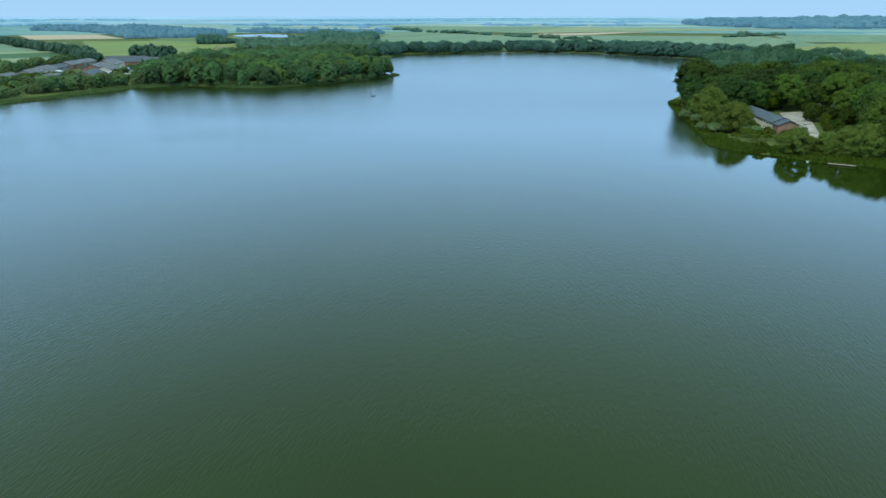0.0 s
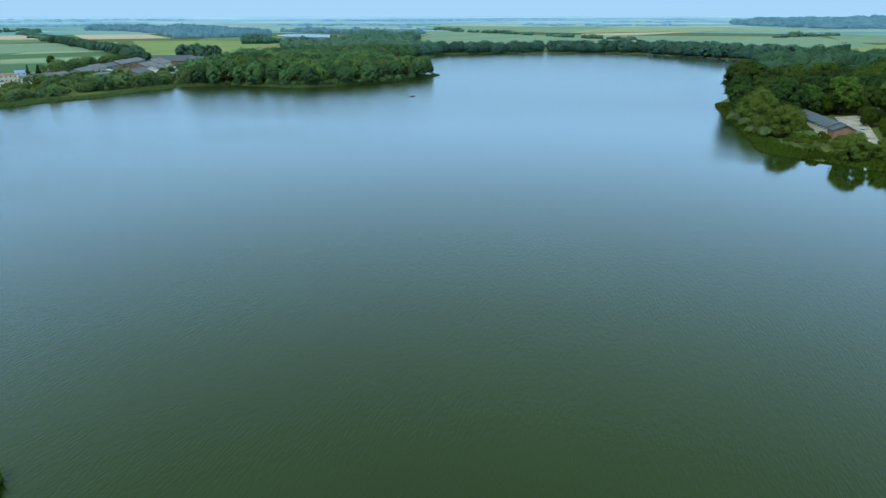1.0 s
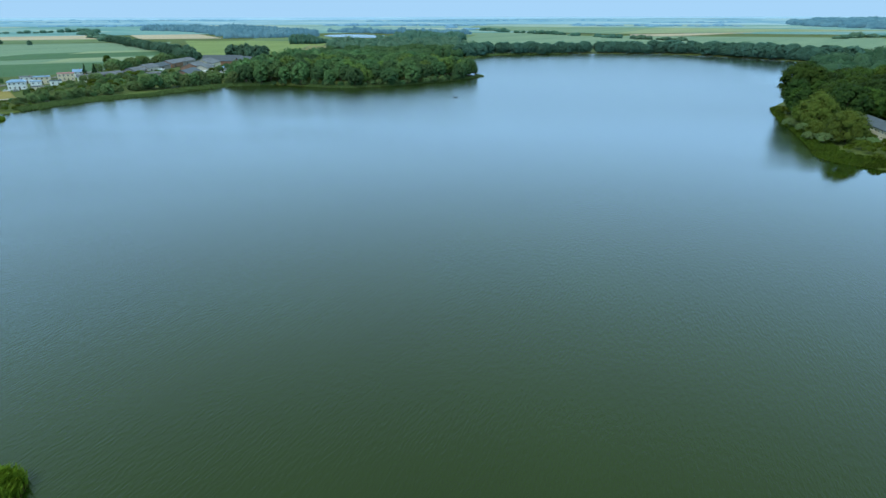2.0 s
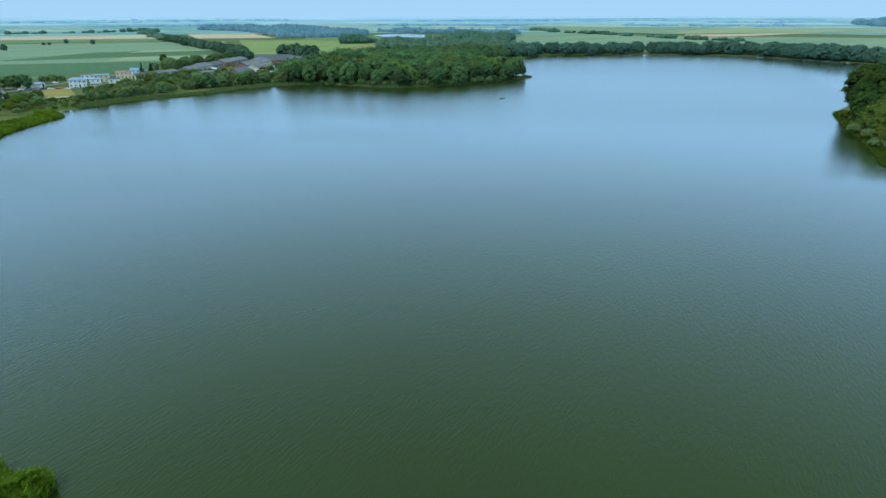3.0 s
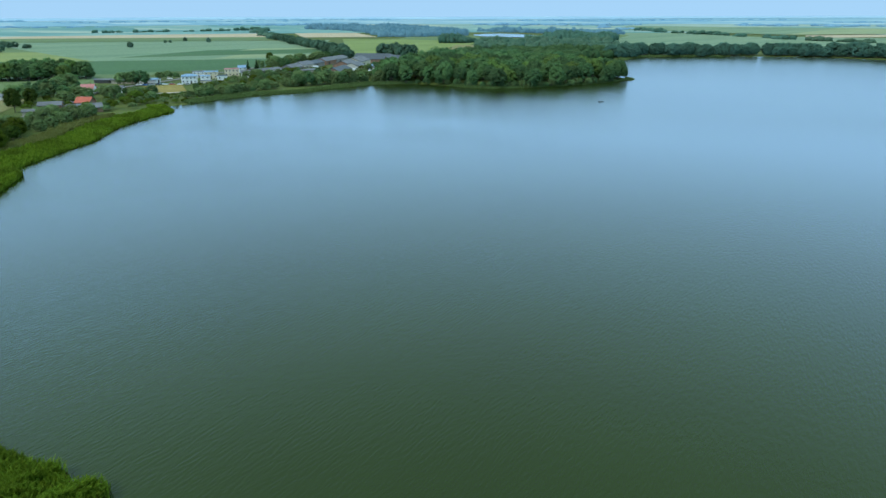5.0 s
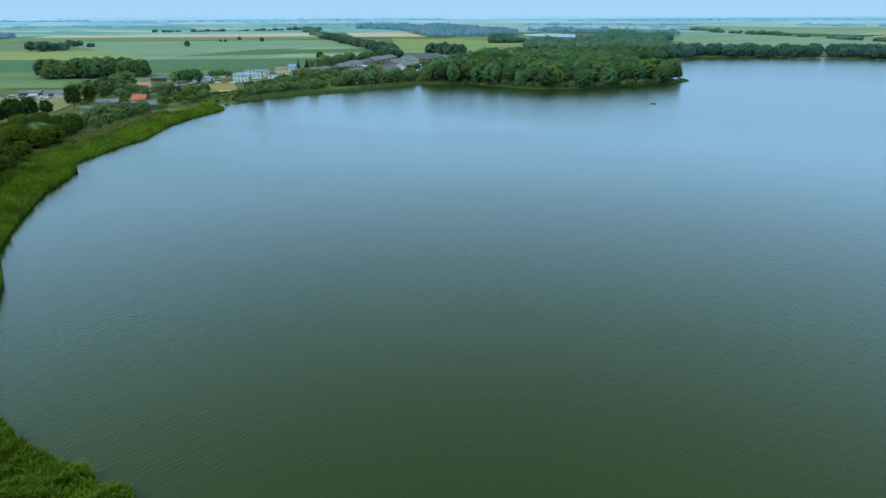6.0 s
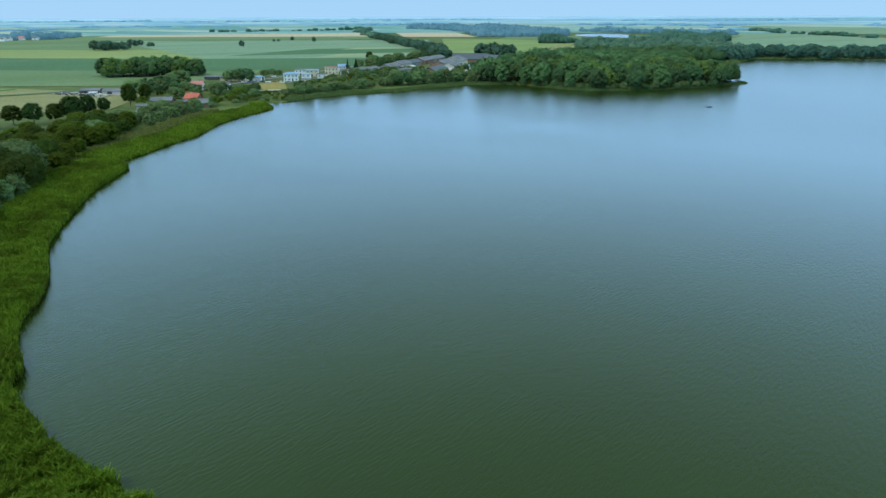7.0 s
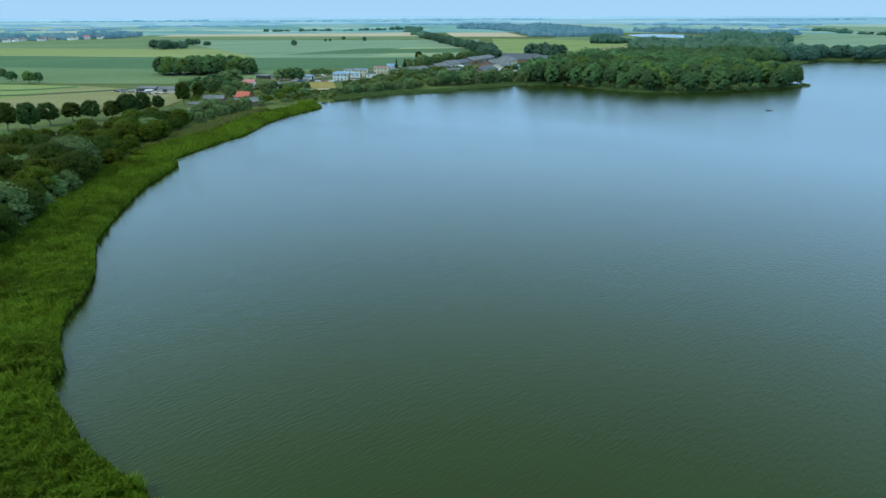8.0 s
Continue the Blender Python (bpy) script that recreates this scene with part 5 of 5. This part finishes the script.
# ---- boat, jetties, cars, scrap ----


def rowing_boat(x, y, rz, label, s=1.0, hull_mat=M_DARK, z=0.0, group="boats"):
    top = thing("rowing_boat", x, y, rz, label, "boat", group, z=z)
    bm = bmesh.new()
    rows = []
    for i in range(9):
        u = i / 8 * 2 - 1
        w = 0.75 * (1 - abs(u) ** 2.6) + (0.28 if u < 0 else 0.02) * abs(u) ** 2.6
        sheer = 0.42 + 0.2 * u * u
        rows.append([bm.verts.new((s * 2.1 * u, s * a * w, s * b)) for a, b in ((-1, sheer), (-0.8, 0.05), (0, -0.15), (0.8, 0.05), (1, sheer))])
    for p, q in zip(rows, rows[1:]):
        for k in range(4):
            bm.faces.new((p[k], p[k + 1], q[k + 1], q[k]))
    bm.faces.new(rows[0])
    bmesh.ops.recalc_face_normals(bm, faces=bm.faces)
    hull = part("hull", bm, hull_mat, top)
    sm = hull.modifiers.new("thickness", "SOLIDIFY")
    sm.thickness = 0.05
    for tx in (-1.1, 0.0, 1.1):
        part("thwart", boxed(s * (tx - 0.13), s * (tx + 0.13), -0.6 * s, 0.6 * s, 0.26 * s, 0.31 * s), hull_mat, top)
    return top


rowing_boat(-60.5, 430, 20, "small dark rowing boat out on the lake", 0.8)
rowing_boat(132.5, 226, 60, "small pale dinghy moored at the reeds", 0.7, M_PAINT_WHITE)


def jetty(x, y, rz, length, width, label):
    top = thing("jetty", x, y, rz, label, "jetty", "jetties", z=0)
    n = int(length / 0.3)
    for k in range(n):
        part("plank", boxed(-length / 2 + k * length / n, -length / 2 + (k + 0.92) * length / n, -width / 2, width / 2, 0.42, 0.47), M_WOOD, top)
    for k in range(4):
        for sy in (-1, 1):
            bm = bmesh.new()
            px = -length / 2 + 0.3 + k * (length - 0.6) / 3
            limb(bm, (px, sy * (width / 2 - 0.1), -1.6), (px, sy * (width / 2 - 0.1), 0.62), 0.08, 0.07, 8)
            part("post", bm, M_BARK, top)
    return top


jetty(141.5, 219.0, -28, 9, 1.4, "pale weathered plank jetty at the reeds")


def car(x, y, rz, paint, label, long=4.3, tall=1.45):
    top = thing("car", x, y, rz, label, "car", "parked cars")
    top.location.z += 0.16
    bm = bmesh.new()
    prof = [(-0.5, 0.25), (0.5, 0.25), (0.5, 0.55), (0.46, 0.62), (0.24, 0.68), (-0.44, 0.7), (-0.5, 0.6)]
    w = 0.88
    a = [bm.verts.new((px * long, -w, pz * tall)) for px, pz in prof]
    b = [bm.verts.new((px * long, w, pz * tall)) for px, pz in prof]
    bm.faces.new(a)
    bm.faces.new(b[::-1])
    for i in range(len(prof)):
        j = (i + 1) % len(prof)
        bm.faces.new((a[j], a[i], b[i], b[j]))
    bmesh.ops.recalc_face_normals(bm, faces=bm.faces)
    bmesh.ops.bevel(bm, geom=list(bm.edges), offset=0.06, segments=2, affect="EDGES")
    part("body", bm, paint, top)
    bm = bmesh.new()
    lo = [(0.24, 0.69), (-0.42, 0.7)]
    hi = [(0.08, 1.0), (-0.34, 1.0)]
    v = [bm.verts.new((px * long, s * ww, pz * tall)) for (px, pz), ww in ((lo[0], 0.8), (lo[1], 0.8), (hi[1], 0.62), (hi[0], 0.62)) for s in (-1, 1)]
    for f in ((0, 2, 4, 6), (1, 7, 5, 3), (0, 6, 7, 1), (2, 3, 5, 4), (0, 1, 3, 2)):
        bm.faces.new([v[i] for i in f])
    bmesh.ops.recalc_face_normals(bm, faces=bm.faces)
    part("cabin_glass", bm, M_GLASS, top, "dark car windows")
    part("car_roof", boxed(-0.345 * long, 0.085 * long, -0.64, 0.64, tall * 0.99, tall * 1.03, bevel=0.02), paint, top)
    for sx in (-0.31, 0.31):
        for sy in (-0.8, 0.8):
            bm = bmesh.new()
            bmesh.ops.create_cone(bm, cap_ends=True, segments=16, radius1=0.32, radius2=0.32, depth=0.22, matrix=pose(sx * long, sy, 0.32, 90))
            wh = part("wheel", bm, M_TYRE, top)
            bm = bmesh.new()
            bmesh.ops.create_cone(bm, cap_ends=True, segments=12, radius1=0.19, radius2=0.17, depth=0.24, matrix=pose(sx * long, sy, 0.32, 90))
            part("rim", bm, M_PAINT_SILVER, wh)
    return top


for x, y, rz, paint, label in [(160, 285, 40, M_PAINT_DARK, "dark parked car in the gravel yard"), (166, 296, 60, M_PAINT_SILVER, "silver parked car in the gravel yard"),
                               (-399, 379, 40, M_PAINT_WHITE, "white parked van by the sheds"), (-395, 381, 60, M_PAINT_BLUE, "blue parked car by the sheds"),
                               (-391, 384, 45, M_PAINT_SILVER, "silver parked car by the lane"), (-387, 387, 40, M_PAINT_DARK, "dark parked car by the lane"),
                               (-383, 389, 50, M_PAINT_WHITE, "white parked car by the lane"), (-379, 392, 40, M_PAINT_RED, "red parked car by the lane"),
                               (-374, 395, 45, M_PAINT_WHITE, "white parked car by the white house"), (-369, 398, 40, M_PAINT_SILVER, "silver parked car by the white house"),
                               (-312, 548, 20, M_PAINT_WHITE, "white parked car near the barns"),
                               (-306, 575, 70, M_PAINT_BLUE, "blue parked car near the barns"), (-330, 520, 70, M_PAINT_WHITE, "white parked car near the barns"), (-339, 560, 10, M_PAINT_WHITE, "white parked van beside the barn"),
                               (-304, 513, 40, M_PAINT_WHITE, "white parked van near the bank"), (-315, 562, 15, M_PAINT_SILVER, "silver parked car near the barns"), (-297, 560, 80, M_PAINT_WHITE, "white parked car near the barns"),
                               (-290, 545, 30, M_PAINT_DARK, "dark parked car near the bank"), (-352, 522, 60, M_PAINT_SILVER, "silver parked car among the gardens"), (-365, 545, 100, M_PAINT_WHITE, "white parked car beside the long barn"),
                               (-429, 408, 20, M_PAINT_SILVER, "silver parked car by the sheds"), (-424, 416, 20, M_PAINT_DARK, "dark parked car by the sheds"), (-416, 428, 20, M_PAINT_WHITE, "white parked car by the sheds"), (-282, 530, 50, M_PAINT_WHITE, "white parked van near the bank")]:
    car(x, y, rz, paint, label)

srng = random.Random(3)
for k in range(22):
    x, y = -452 + srng.uniform(0, 44), 258 + srng.uniform(0, 16)
    if y > 262 + (x + 452) * 0.4:
        y -= 4
    s = srng.uniform(0.7, 1.6)
    top = thing("scrap_heap", x, y, srng.uniform(0, 180), "heap of grey and white farm scrap", "scrap", "farm scrap")
    for j in range(4):
        ox, oy, w, d, h = srng.uniform(-1, 1), srng.uniform(-1, 1), srng.uniform(0.6, 1.6) * s, srng.uniform(0.5, 1.2) * s, srng.uniform(0.5, 1.2) * s
        part("scrap_piece", boxed(ox - w, ox + w, oy - d, oy + d, -0.2, h, bevel=0.08), srng.choice([M_PAINT_WHITE, M_GREYROOF, M_DARK, M_WOOD, M_GREYROOF, M_DARK, M_BEIGE]), top)
